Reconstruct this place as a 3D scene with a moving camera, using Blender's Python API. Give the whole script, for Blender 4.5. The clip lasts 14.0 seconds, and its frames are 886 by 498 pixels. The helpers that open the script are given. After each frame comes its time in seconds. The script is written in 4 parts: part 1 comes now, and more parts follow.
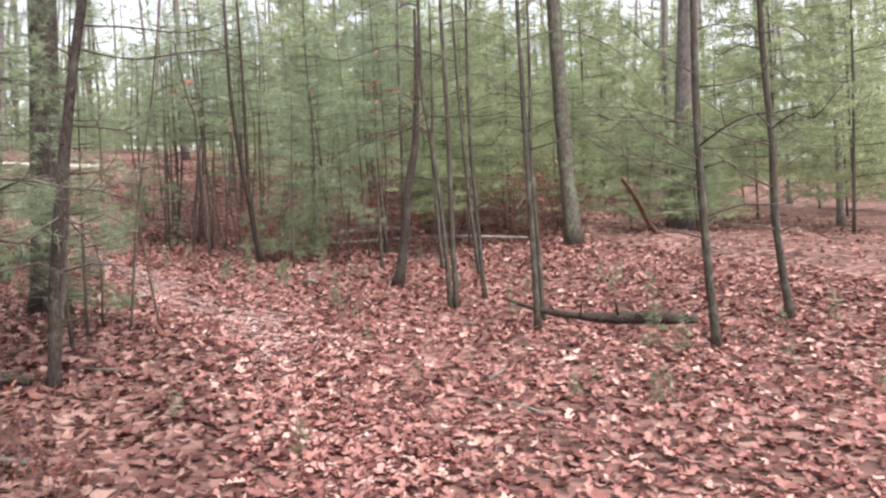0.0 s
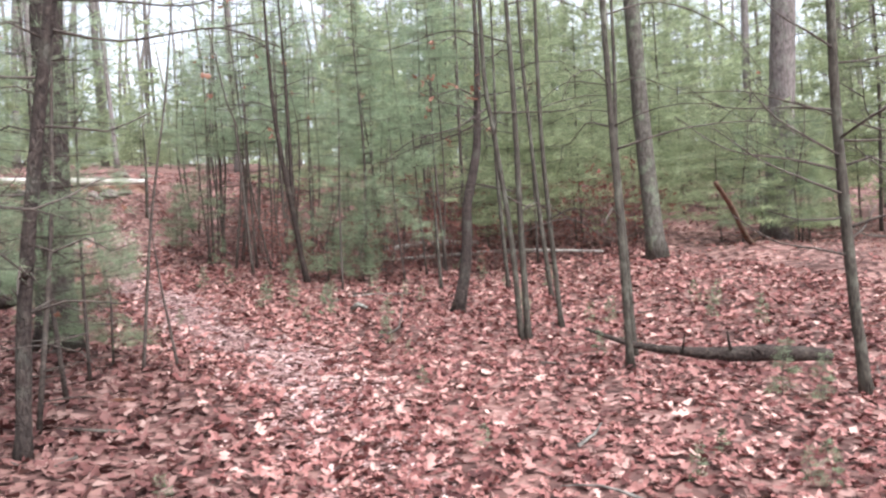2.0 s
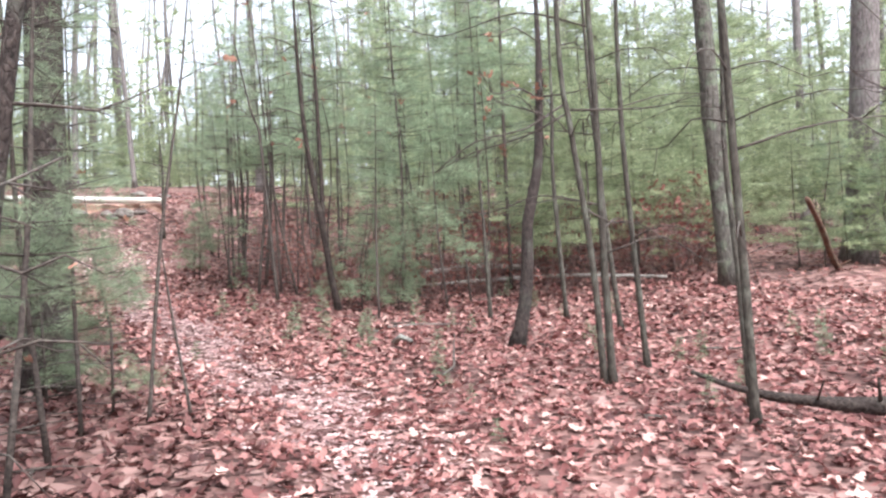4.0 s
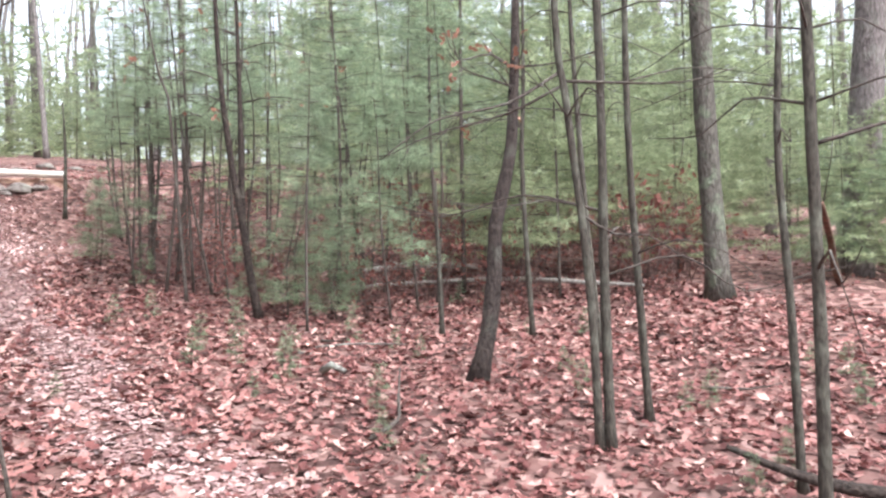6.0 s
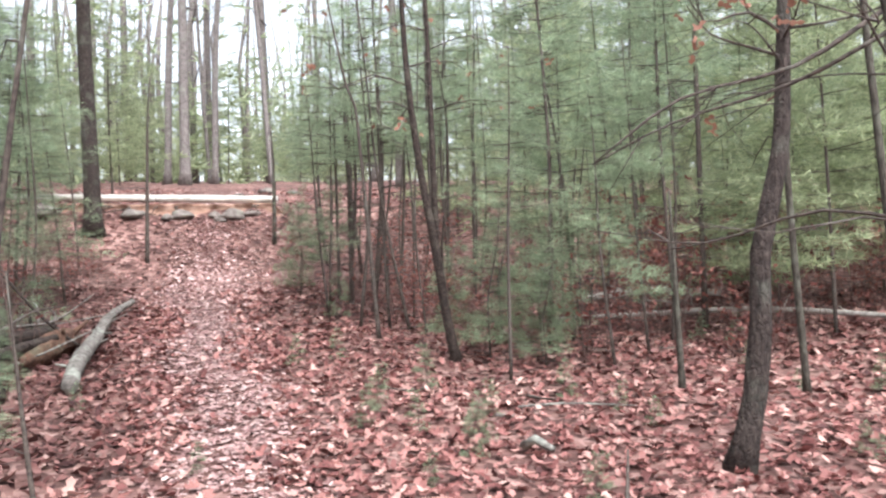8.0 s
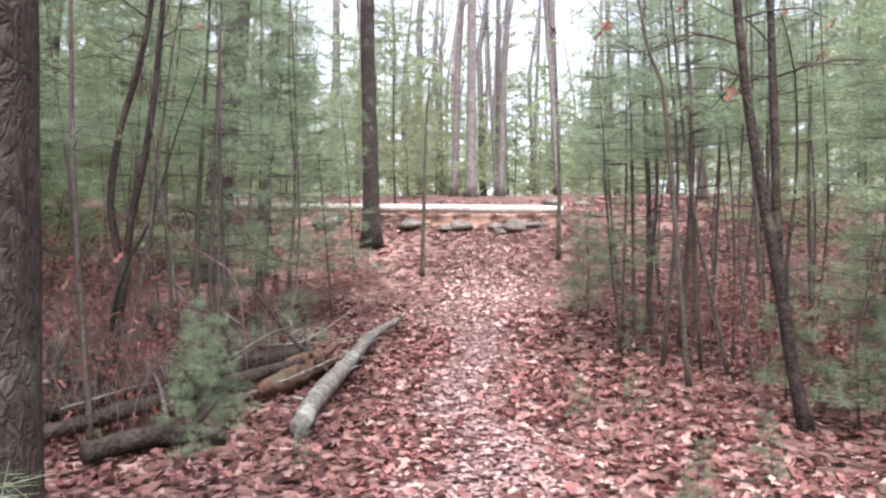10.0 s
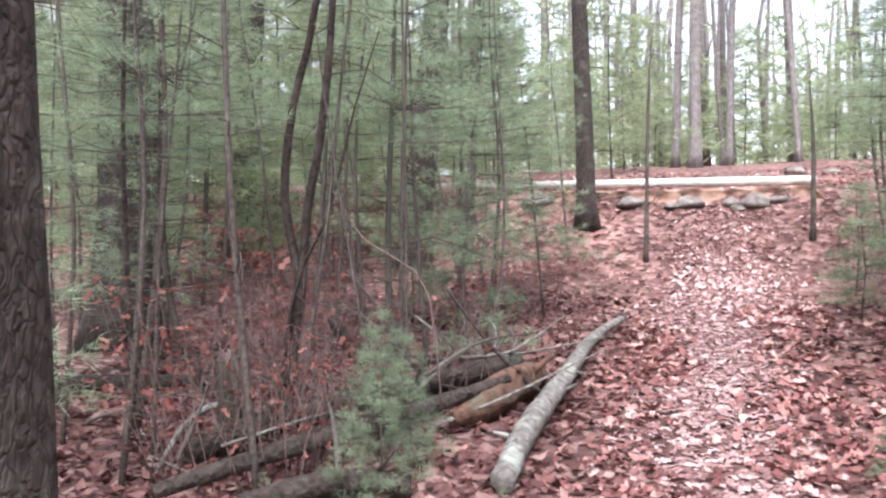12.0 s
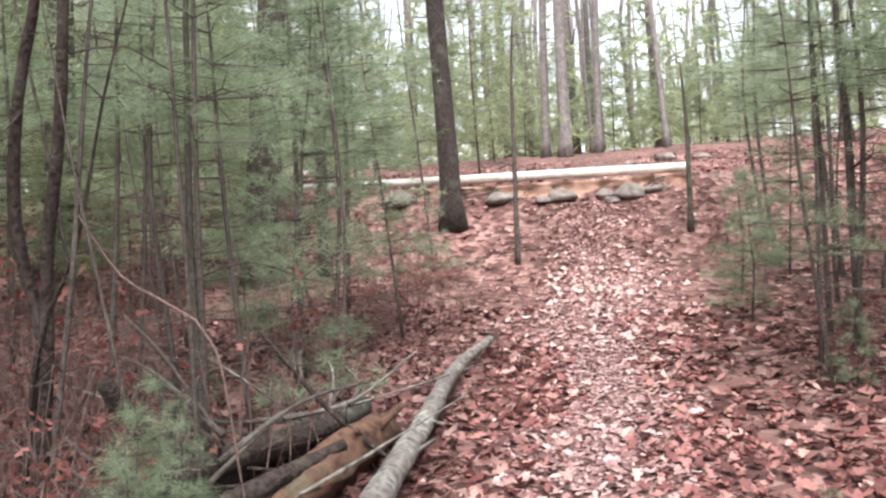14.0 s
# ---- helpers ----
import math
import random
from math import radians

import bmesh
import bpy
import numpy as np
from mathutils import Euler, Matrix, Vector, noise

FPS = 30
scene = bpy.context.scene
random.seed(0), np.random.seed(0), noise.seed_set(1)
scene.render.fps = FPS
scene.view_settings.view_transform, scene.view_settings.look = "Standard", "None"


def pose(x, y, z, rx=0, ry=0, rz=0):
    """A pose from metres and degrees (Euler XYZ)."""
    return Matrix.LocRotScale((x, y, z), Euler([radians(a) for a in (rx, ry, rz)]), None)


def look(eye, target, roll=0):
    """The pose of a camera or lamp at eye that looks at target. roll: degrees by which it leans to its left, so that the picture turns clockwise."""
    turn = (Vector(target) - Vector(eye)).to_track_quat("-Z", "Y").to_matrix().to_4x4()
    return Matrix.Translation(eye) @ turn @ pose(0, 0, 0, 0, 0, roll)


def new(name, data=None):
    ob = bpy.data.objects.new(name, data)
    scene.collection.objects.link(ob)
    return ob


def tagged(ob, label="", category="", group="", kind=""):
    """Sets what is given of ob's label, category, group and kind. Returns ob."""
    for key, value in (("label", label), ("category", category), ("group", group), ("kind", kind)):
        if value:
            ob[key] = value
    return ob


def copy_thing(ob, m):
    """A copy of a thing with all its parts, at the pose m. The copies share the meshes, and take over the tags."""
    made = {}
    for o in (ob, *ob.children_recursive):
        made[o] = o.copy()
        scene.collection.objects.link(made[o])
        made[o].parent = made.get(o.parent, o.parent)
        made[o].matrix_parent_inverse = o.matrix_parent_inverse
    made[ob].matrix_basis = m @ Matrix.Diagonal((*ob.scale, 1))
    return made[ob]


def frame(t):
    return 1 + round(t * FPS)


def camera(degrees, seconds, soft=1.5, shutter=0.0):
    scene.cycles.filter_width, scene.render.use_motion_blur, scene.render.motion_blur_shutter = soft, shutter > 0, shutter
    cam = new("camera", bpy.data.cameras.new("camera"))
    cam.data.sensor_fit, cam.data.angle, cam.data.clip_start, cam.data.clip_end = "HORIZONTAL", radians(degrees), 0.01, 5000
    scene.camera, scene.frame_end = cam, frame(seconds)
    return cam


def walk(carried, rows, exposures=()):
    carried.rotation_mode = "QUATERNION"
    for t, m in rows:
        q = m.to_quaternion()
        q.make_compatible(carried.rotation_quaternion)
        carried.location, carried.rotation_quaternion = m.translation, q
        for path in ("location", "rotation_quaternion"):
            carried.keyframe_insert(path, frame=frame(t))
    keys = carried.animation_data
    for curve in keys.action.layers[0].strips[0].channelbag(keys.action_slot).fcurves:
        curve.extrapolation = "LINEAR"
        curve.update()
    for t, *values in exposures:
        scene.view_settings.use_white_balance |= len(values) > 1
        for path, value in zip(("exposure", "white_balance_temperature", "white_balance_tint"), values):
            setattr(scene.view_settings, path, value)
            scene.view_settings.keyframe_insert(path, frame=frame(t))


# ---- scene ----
cam = camera(56, 14.0, soft=2.4)
PATH = [
    (0, look((-1.497, -1.929, 1.314), (0.998, 2.404, 1.271), -2.31)),
    (0.5, look((-1.528, -1.682, 1.289), (0.446, 2.912, 1.254), -2.17)),
    (1, look((-1.366, -1.334, 1.354), (0.821, 3.162, 1.310), -4.66)),
    (1.5, look((-1.064, -1.053, 1.409), (1.170, 3.420, 1.358), -5.40)),
    (2, look((-0.895, -0.763, 1.403), (1.281, 3.739, 1.435), -3.02)),
    (2.5, look((-0.780, -0.448, 1.398), (1.426, 4.029, 1.701), -2.59)),
    (2.7, look((-0.720, -0.312, 1.373), (1.345, 4.232, 1.659), -3.73)),
    (4.8, look((-0.677, 1.172, 1.578), (1.528, 5.658, 1.687), -1.20)),
    (5, look((-0.522, 1.393, 1.638), (1.995, 5.714, 1.693), -3.98)),
    (5.5, look((-0.221, 1.602, 1.633), (2.487, 5.805, 1.676), -3.63)),
    (6, look((-0.063, 1.897, 1.657), (2.337, 6.282, 1.722), -1.15)),
    (6.5, look((0.157, 2.248, 1.737), (2.530, 6.649, 1.781), -2.78)),
    (7, look((0.402, 2.492, 1.746), (2.470, 7.038, 1.984), -1.86)),
    (7.5, look((0.508, 2.846, 1.722), (1.885, 7.649, 1.927), 0.28)),
    (8, look((0.558, 3.186, 1.806), (1.726, 8.044, 1.985), -1.82)),
    (8.5, look((0.673, 3.500, 1.857), (1.018, 8.479, 2.166), -0.91)),
    (8.7, look((0.700, 3.615, 1.862), (0.675, 8.605, 2.178), -0.31)),
    (10.8, look((0.571, 5.318, 1.912), (-0.040, 10.274, 2.163), -0.28)),
    (11, look((0.546, 5.355, 2.011), (-0.135, 10.305, 2.199), -0.80)),
    (11.5, look((0.559, 5.624, 2.049), (-0.878, 10.408, 2.271), 0.03)),
    (12, look((0.410, 5.923, 2.062), (-1.343, 10.604, 2.198), 0.12)),
    (12.5, look((0.415, 6.117, 2.079), (-1.371, 10.784, 2.250), -1.76)),
    (13, look((0.429, 6.360, 2.133), (-1.446, 10.994, 2.200), 1.51)),
    (13.5, look((0.333, 6.653, 2.161), (-1.130, 11.434, 2.243), 0.13)),
    (14, look((0.349, 7.087, 2.236), (-0.726, 11.970, 2.321), -3.02)),
]
walk(cam, PATH, exposures=[(0, 1.42, 6500, 9.6), (0.5, 1.45, 6450, 9.6), (1.5, 1.5, 6150, 9.6), (2.5, 1.65, 5980, 9.6), (5, 1.8, 5950, 8.6), (7.5, 1.75, 5980, 8.1), (8.5, 1.64, 6100, 8.6), (11, 1.7, 5950, 12.6), (12.5, 1.97, 5850, 12.6), (13.5, 1.86, 6050, 11.6), (14, 1.72, 6250, 10.6)])

# ---- world and light ----
world = bpy.data.worlds.new("world")
scene.world = world
world.use_nodes = True
wn, wl = world.node_tree.nodes, world.node_tree.links
sky = wn.new("ShaderNodeTexSky")
sky.sky_type = "NISHITA"
sky.sun_disc = False
sky.sun_elevation, sky.sun_rotation = radians(59), radians(167)
sky.dust_density, sky.air_density = 4.0, 1.0
pale = wn.new("ShaderNodeHueSaturation")
pale.inputs["Saturation"].default_value = 0.22
wl.new(sky.outputs["Color"], pale.inputs["Color"])
wl.new(pale.outputs["Color"], wn["Background"].inputs["Color"])
wn["Background"].inputs["Strength"].default_value = 0.15
sun = new("sun", bpy.data.lights.new("sun", "SUN"))
sun.data.energy, sun.data.angle, sun.data.color = 1.5, radians(25), (1.0, 0.96, 0.9)
sun.matrix_world = look((4, -14, 30), (0, 3, 0))

# ---- ground shape ----
RNG = np.random.default_rng(7)


def ss(a, b, x):
    t = np.clip((x - a) / (b - a), 0, 1)
    return t * t * (3 - 2 * t)


SLOPE = radians(6.5)
RISE = math.tan(SLOPE)
BANK = 0.18


def ground_z(x, y):
    """Height of the forest floor, which climbs steadily along y to a bank and then levels out."""
    x, y = np.asarray(x, float), np.asarray(y, float)
    z = RISE * np.clip(y, -12.0, 75.0) + 0.25 * ss(11.5, 16.5, y) + 0.6 * ss(15.6, 17.5, y) + 0.15 * ss(17.0, 17.45, y) + BANK * ss(17.5, 17.62, y) + 0.42 * ss(18.5, 29, y) + 0.3 * ss(29, 60, y)
    z = z + 0.45 * ss(4.2, 8.5, x) * (1 - ss(12, 17, y))
    off = np.abs(x - path_x(y))
    wild = ss(0.3, 1.6, off)
    z = z + wild * (0.03 * np.sin(x * 2.1 + 1.3 * y) * np.sin(y * 1.7 - 0.6 * x) + 0.02 * np.sin(5.3 * x - y) * np.cos(4.1 * y + x))
    return z - 0.03 * (1 - wild)


def path_x(y):
    return np.interp(y, [-6, -2, 1, 3, 4.7, 7.5, 12.3, 17, 30], [-2.2, -1.1, -0.1, 0.5, 0.82, 0.55, 0.1, 0.05, 0.1])


def gz(x, y):
    return float(ground_z(x, y))


# ---- materials ----
def nodes_of(name, rough=0.8):
    m = bpy.data.materials.new(name)
    m.use_nodes = True
    nt = m.node_tree
    b = nt.nodes["Principled BSDF"]
    b.inputs["Roughness"].default_value = rough
    b.inputs["Specular IOR Level"].default_value = 0.25
    return m, nt.nodes, nt.links, b


def ramp(n, stops):
    r = n.new("ShaderNodeValToRGB")
    e = r.color_ramp.elements
    while len(e) < len(stops):
        e.new(0.5)
    for k, (p, c) in zip(e, stops):
        k.position, k.color = p, (*c, 1)
    return r


def bark(name, dark, light, lichen, grain=(30, 30, 5), amount=0.5, bump=0.6, cracks=None, depth=0.55):
    m, n, l, b = nodes_of(name, 0.9)
    co = n.new("ShaderNodeTexCoord")
    mp = n.new("ShaderNodeMapping")
    mp.inputs["Scale"].default_value = grain
    l.new(co.outputs["Object"], mp.inputs["Vector"])
    fine = n.new("ShaderNodeTexNoise")
    fine.inputs["Scale"].default_value, fine.inputs["Detail"].default_value = 1.0, 6
    l.new(mp.outputs["Vector"], fine.inputs["Vector"])
    cr = ramp(n, [(0.3, dark), (0.7, light)])
    l.new(fine.outputs["Fac"], cr.inputs["Fac"])
    patch = n.new("ShaderNodeTexNoise")
    patch.inputs["Scale"].default_value, patch.inputs["Detail"].default_value = 6.0, 5
    l.new(co.outputs["Object"], patch.inputs["Vector"])
    pr = ramp(n, [(0.52, (0, 0, 0)), (0.68, (amount, amount, amount))])
    l.new(patch.outputs["Fac"], pr.inputs["Fac"])
    mix = n.new("ShaderNodeMix")
    mix.data_type = "RGBA"
    l.new(pr.outputs["Color"], mix.inputs[0])
    l.new(cr.outputs["Color"], mix.inputs[6])
    mix.inputs[7].default_value = (*lichen, 1)
    colour, height = mix.outputs[2], fine.outputs["Fac"]
    if cracks:
        cm = n.new("ShaderNodeMapping")
        cm.inputs["Scale"].default_value = cracks
        wob = n.new("ShaderNodeVectorMath")
        wob.operation = "MULTIPLY_ADD"
        wob.inputs[1].default_value = (0.16, 0.16, 0.16)
        l.new(patch.outputs["Color"], wob.inputs[0])
        l.new(co.outputs["Object"], wob.inputs[2])
        l.new(wob.outputs[0], cm.inputs["Vector"])
        vo = n.new("ShaderNodeTexVoronoi")
        vo.feature = "DISTANCE_TO_EDGE"
        vo.inputs["Scale"].default_value = 1.0
        l.new(cm.outputs["Vector"], vo.inputs["Vector"])
        edge = ramp(n, [(0.02, (depth, depth, depth)), (0.16, (1, 1, 1))])
        l.new(vo.outputs["Distance"], edge.inputs["Fac"])
        mul = n.new("ShaderNodeMix")
        mul.data_type, mul.blend_type = "RGBA", "MULTIPLY"
        mul.inputs[0].default_value = 1.0
        l.new(colour, mul.inputs[6])
        l.new(edge.outputs["Color"], mul.inputs[7])
        add = n.new("ShaderNodeMath")
        add.operation = "ADD"
        l.new(height, add.inputs[0])
        l.new(edge.outputs["Color"], add.inputs[1])
        colour, height = mul.outputs[2], add.outputs[0]
    l.new(colour, b.inputs["Base Color"])
    bp = n.new("ShaderNodeBump")
    bp.inputs["Strength"].default_value, bp.inputs["Distance"].default_value = bump, 0.02
    l.new(height, bp.inputs["Height"])
    l.new(bp.outputs["Normal"], b.inputs["Normal"])
    return m


def leafy(name, stops, rough=0.7, through_light=0.25, island=True, clump=0.0):
    """Leaf and needle surface: colour varies piece by piece, and some light passes."""
    m, n, l, b = nodes_of(name, rough)
    if island:
        src = n.new("ShaderNodeNewGeometry").outputs["Random Per Island"]
    else:
        src = n.new("ShaderNodeObjectInfo").outputs["Random"]
    cr = ramp(n, stops)
    l.new(src, cr.inputs["Fac"])
    no = n.new("ShaderNodeTexNoise")
    no.inputs["Scale"].default_value, no.inputs["Detail"].default_value = 28.0, 3
    co = n.new("ShaderNodeTexCoord")
    l.new(co.outputs["Object"], no.inputs["Vector"])
    hs = n.new("ShaderNodeHueSaturation")
    mr = n.new("ShaderNodeMapRange")
    mr.inputs[3].default_value, mr.inputs[4].default_value = 0.65, 1.35
    l.new(no.outputs["Fac"], mr.inputs[0])
    l.new(mr.outputs[0], hs.inputs["Value"])
    if clump:
        wide = n.new("ShaderNodeTexNoise")
        wide.inputs["Scale"].default_value, wide.inputs["Detail"].default_value = 2.3, 2
        l.new(co.outputs["Object"], wide.inputs["Vector"])
        wr = n.new("ShaderNodeMapRange")
        wr.inputs[1].default_value, wr.inputs[2].default_value = 0.32, 0.68
        wr.inputs[3].default_value, wr.inputs[4].default_value = 1 - clump, 1 + clump
        l.new(wide.outputs["Fac"], wr.inputs[0])
        both = n.new("ShaderNodeMath")
        both.operation = "MULTIPLY"
        l.new(mr.outputs[0], both.inputs[0])
        l.new(wr.outputs[0], both.inputs[1])
        l.new(both.outputs[0], hs.inputs["Value"])
    l.new(cr.outputs["Color"], hs.inputs["Color"])
    l.new(hs.outputs["Color"], b.inputs["Base Color"])
    tr = n.new("ShaderNodeBsdfTranslucent")
    l.new(hs.outputs["Color"], tr.inputs["Color"])
    mx = n.new("ShaderNodeMixShader")
    mx.inputs[0].default_value = through_light
    out = n["Material Output"]
    l.new(b.outputs[0], mx.inputs[1])
    l.new(tr.outputs[0], mx.inputs[2])
    l.new(mx.outputs[0], out.inputs["Surface"])
    return m


LITTER = [(0.0, (0.06, 0.021, 0.02)), (0.25, (0.15, 0.054, 0.049)), (0.55, (0.255, 0.108, 0.097)), (0.85, (0.365, 0.185, 0.163)), (1.0, (0.54, 0.355, 0.31))]
# Litter colours at about half value: tree shade put into the leaf colour.
SHADED = [(p, tuple(c * 0.52 for c in col)) for p, col in LITTER]
MAT_LITTER = leafy("dry_oak_leaf", LITTER, 0.6, 0.12)
MAT_SHADED = leafy("shaded_oak_leaf", SHADED, 0.65, 0.08)
MAT_PATHLEAF = leafy("trodden_oak_leaf", [(0, (0.135, 0.066, 0.062)), (0.35, (0.29, 0.165, 0.155)), (0.75, (0.42, 0.275, 0.26)), (1, (0.58, 0.44, 0.415))], 0.42, 0.1)
MAT_BANKLEAF = leafy("pale_bank_oak_leaf", [(0, (0.18, 0.088, 0.08)), (0.35, (0.38, 0.22, 0.204)), (0.75, (0.56, 0.38, 0.36)), (1, (0.72, 0.56, 0.54))], 0.6, 0.15)
MAT_LEAF_ONE = leafy("dry_oak_leaf_single", LITTER, 0.72, 0.12, island=False)
MAT_HANG = leafy("hanging_dry_leaf", [(0, (0.2, 0.09, 0.06)), (1, (0.38, 0.2, 0.14))], 0.6, 0.25)
MAT_RED = leafy("reddish_shrub_leaf", [(0, (0.12, 0.042, 0.036)), (0.6, (0.245, 0.09, 0.074)), (1, (0.37, 0.165, 0.135))], 0.6, 0.4)
MAT_NEEDLE = leafy("pine_needle", [(0, (0.185, 0.235, 0.15)), (0.5, (0.275, 0.34, 0.22)), (1, (0.42, 0.485, 0.33))], 0.4, 0.62, clump=0.45)
# Lighter copy of the needles: the bright haze of distance is in its colour.
MAT_NEEDLE_HAZED = leafy("hazed_pine_needle", [(0, (0.25, 0.29, 0.175)), (0.6, (0.37, 0.42, 0.255)), (1, (0.51, 0.54, 0.35))], 0.5, 0.68, clump=0.3)
MAT_BARK = bark("grey_brown_bark", (0.032, 0.027, 0.022), (0.1, 0.086, 0.07), (0.22, 0.23, 0.18), (70, 70, 22), 0.4)
MAT_BARK_PINE = bark("pine_bark", (0.027, 0.02, 0.018), (0.085, 0.064, 0.056), (0.16, 0.165, 0.135), (46, 46, 20), 0.4, 1.0, (42, 42, 13), 0.75)
MAT_BARK_PALE = bark("pale_pine_bark", (0.11, 0.092, 0.088), (0.28, 0.24, 0.23), (0.3, 0.31, 0.26), (34, 34, 11), 0.4, 0.8, (30, 30, 6), 0.8)
MAT_BARK_MOSSY = bark("mossy_grey_bark", (0.06, 0.052, 0.044), (0.17, 0.152, 0.13), (0.2, 0.24, 0.16), (34, 34, 11), 0.6, 0.9, (30, 30, 6), 0.7)
MAT_TWIG = bark("dark_twig", (0.035, 0.027, 0.025), (0.12, 0.095, 0.08), (0.2, 0.2, 0.17), (50, 50, 50), 0.3, 0.2)
MAT_SHRUBTWIG = bark("brown_shrub_twig", (0.09, 0.055, 0.05), (0.2, 0.13, 0.115), (0.24, 0.2, 0.18), (50, 50, 50), 0.3, 0.2)
MAT_DARKLOG = bark("rotting_dark_wood", (0.012, 0.009, 0.008), (0.07, 0.05, 0.042), (0.14, 0.12, 0.1), (40, 40, 40), 0.35, 1.0)
MAT_GREYLOG = bark("grey_lichened_wood", (0.075, 0.065, 0.06), (0.22, 0.195, 0.175), (0.35, 0.365, 0.315), (24, 24, 24), 0.7, 0.9)
MAT_WHITELOG = bark("bleached_wood", (0.36, 0.33, 0.3), (0.64, 0.6, 0.56), (0.66, 0.66, 0.61), (8, 30, 30), 0.5, 0.3)
MAT_PALEWOOD = bark("pale_dead_wood", (0.24, 0.21, 0.19), (0.52, 0.48, 0.44), (0.6, 0.58, 0.54), (12, 30, 30), 0.5, 0.4)
MAT_ROTTEN = bark("rotten_orange_wood", (0.045, 0.025, 0.02), (0.17, 0.09, 0.06), (0.14, 0.15, 0.1), (16, 16, 16), 0.4, 1.0)
MAT_SAND = bark("sandy_subsoil", (0.26, 0.14, 0.1), (0.5, 0.33, 0.26), (0.33, 0.2, 0.15), (9, 9, 16), 0.4, 0.7)
MAT_STONE = bark("field_stone", (0.09, 0.073, 0.066), (0.23, 0.195, 0.178), (0.22, 0.225, 0.185), (9, 9, 9), 0.5, 0.8)


def soil():
    m, n, l, b = nodes_of("leaf_mould_soil", 0.95)
    co = n.new("ShaderNodeTexCoord")
    v = n.new("ShaderNodeTexVoronoi")
    v.inputs["Scale"].default_value = 13.0
    l.new(co.outputs["Object"], v.inputs["Vector"])
    cr = ramp(n, [(0.0, (0.05, 0.024, 0.021)), (0.4, (0.13, 0.066, 0.058)), (0.75, (0.21, 0.115, 0.1)), (1.0, (0.3, 0.185, 0.165))])
    sep = n.new("ShaderNodeSeparateColor")
    l.new(v.outputs["Color"], sep.inputs[0])
    l.new(sep.outputs[0], cr.inputs["Fac"])
    big = n.new("ShaderNodeTexNoise")
    big.inputs["Scale"].default_value, big.inputs["Detail"].default_value = 0.9, 6
    l.new(co.outputs["Object"], big.inputs["Vector"])
    mr = n.new("ShaderNodeMapRange")
    mr.inputs[1].default_value, mr.inputs[2].default_value = 0.3, 0.7
    mr.inputs[3].default_value, mr.inputs[4].default_value = 0.6, 1.2
    l.new(big.outputs["Fac"], mr.inputs[0])
    hs = n.new("ShaderNodeHueSaturation")
    l.new(mr.outputs[0], hs.inputs["Value"])
    l.new(cr.outputs["Color"], hs.inputs["Color"])
    l.new(hs.outputs["Color"], b.inputs["Base Color"])
    bp = n.new("ShaderNodeBump")
    bp.inputs["Strength"].default_value, bp.inputs["Distance"].default_value = 0.8, 0.03
    l.new(v.outputs["Distance"], bp.inputs["Height"])
    l.new(bp.outputs["Normal"], b.inputs["Normal"])
    return m


MAT_SOIL = soil()


# ---- mesh helpers ----
def mesh(name, verts, faces, mat, smooth=True):
    me = bpy.data.meshes.new(name)
    me.from_pydata([tuple(v) for v in verts], [], faces)
    me.materials.append(mat)
    if smooth:
        me.polygons.foreach_set("use_smooth", [True] * len(me.polygons))
    me.update()
    return me


def tri_mesh(name, verts, tris, mat):
    """A mesh from arrays of corners and triangles."""
    verts, tris = np.asarray(verts, np.float32), np.asarray(tris, np.int32)
    me = bpy.data.meshes.new(name)
    me.vertices.add(len(verts))
    me.vertices.foreach_set("co", verts.ravel())
    me.loops.add(tris.size)
    me.loops.foreach_set("vertex_index", tris.ravel())
    me.polygons.add(len(tris))
    me.polygons.foreach_set("loop_start", np.arange(0, tris.size, 3, dtype=np.int32))
    me.materials.append(mat)
    me.update(calc_edges=True)
    return me


def curve_points(ctrl, step):
    """A smooth line through the control points."""
    c = [np.asarray(p, float) for p in ctrl]
    c = [2 * c[0] - c[1]] + c + [2 * c[-1] - c[-2]]
    out = []
    for a, b, d, e in zip(c, c[1:], c[2:], c[3:]):
        k = max(1, int(np.linalg.norm(d - b) / step))
        for t in np.arange(k) / k:
            out.append(0.5 * (2 * b + (d - a) * t + (2 * a - 5 * b + 4 * d - e) * t ** 2 + (3 * b - a - 3 * d + e) * t ** 3))
    out.append(c[-2])
    return np.array(out)


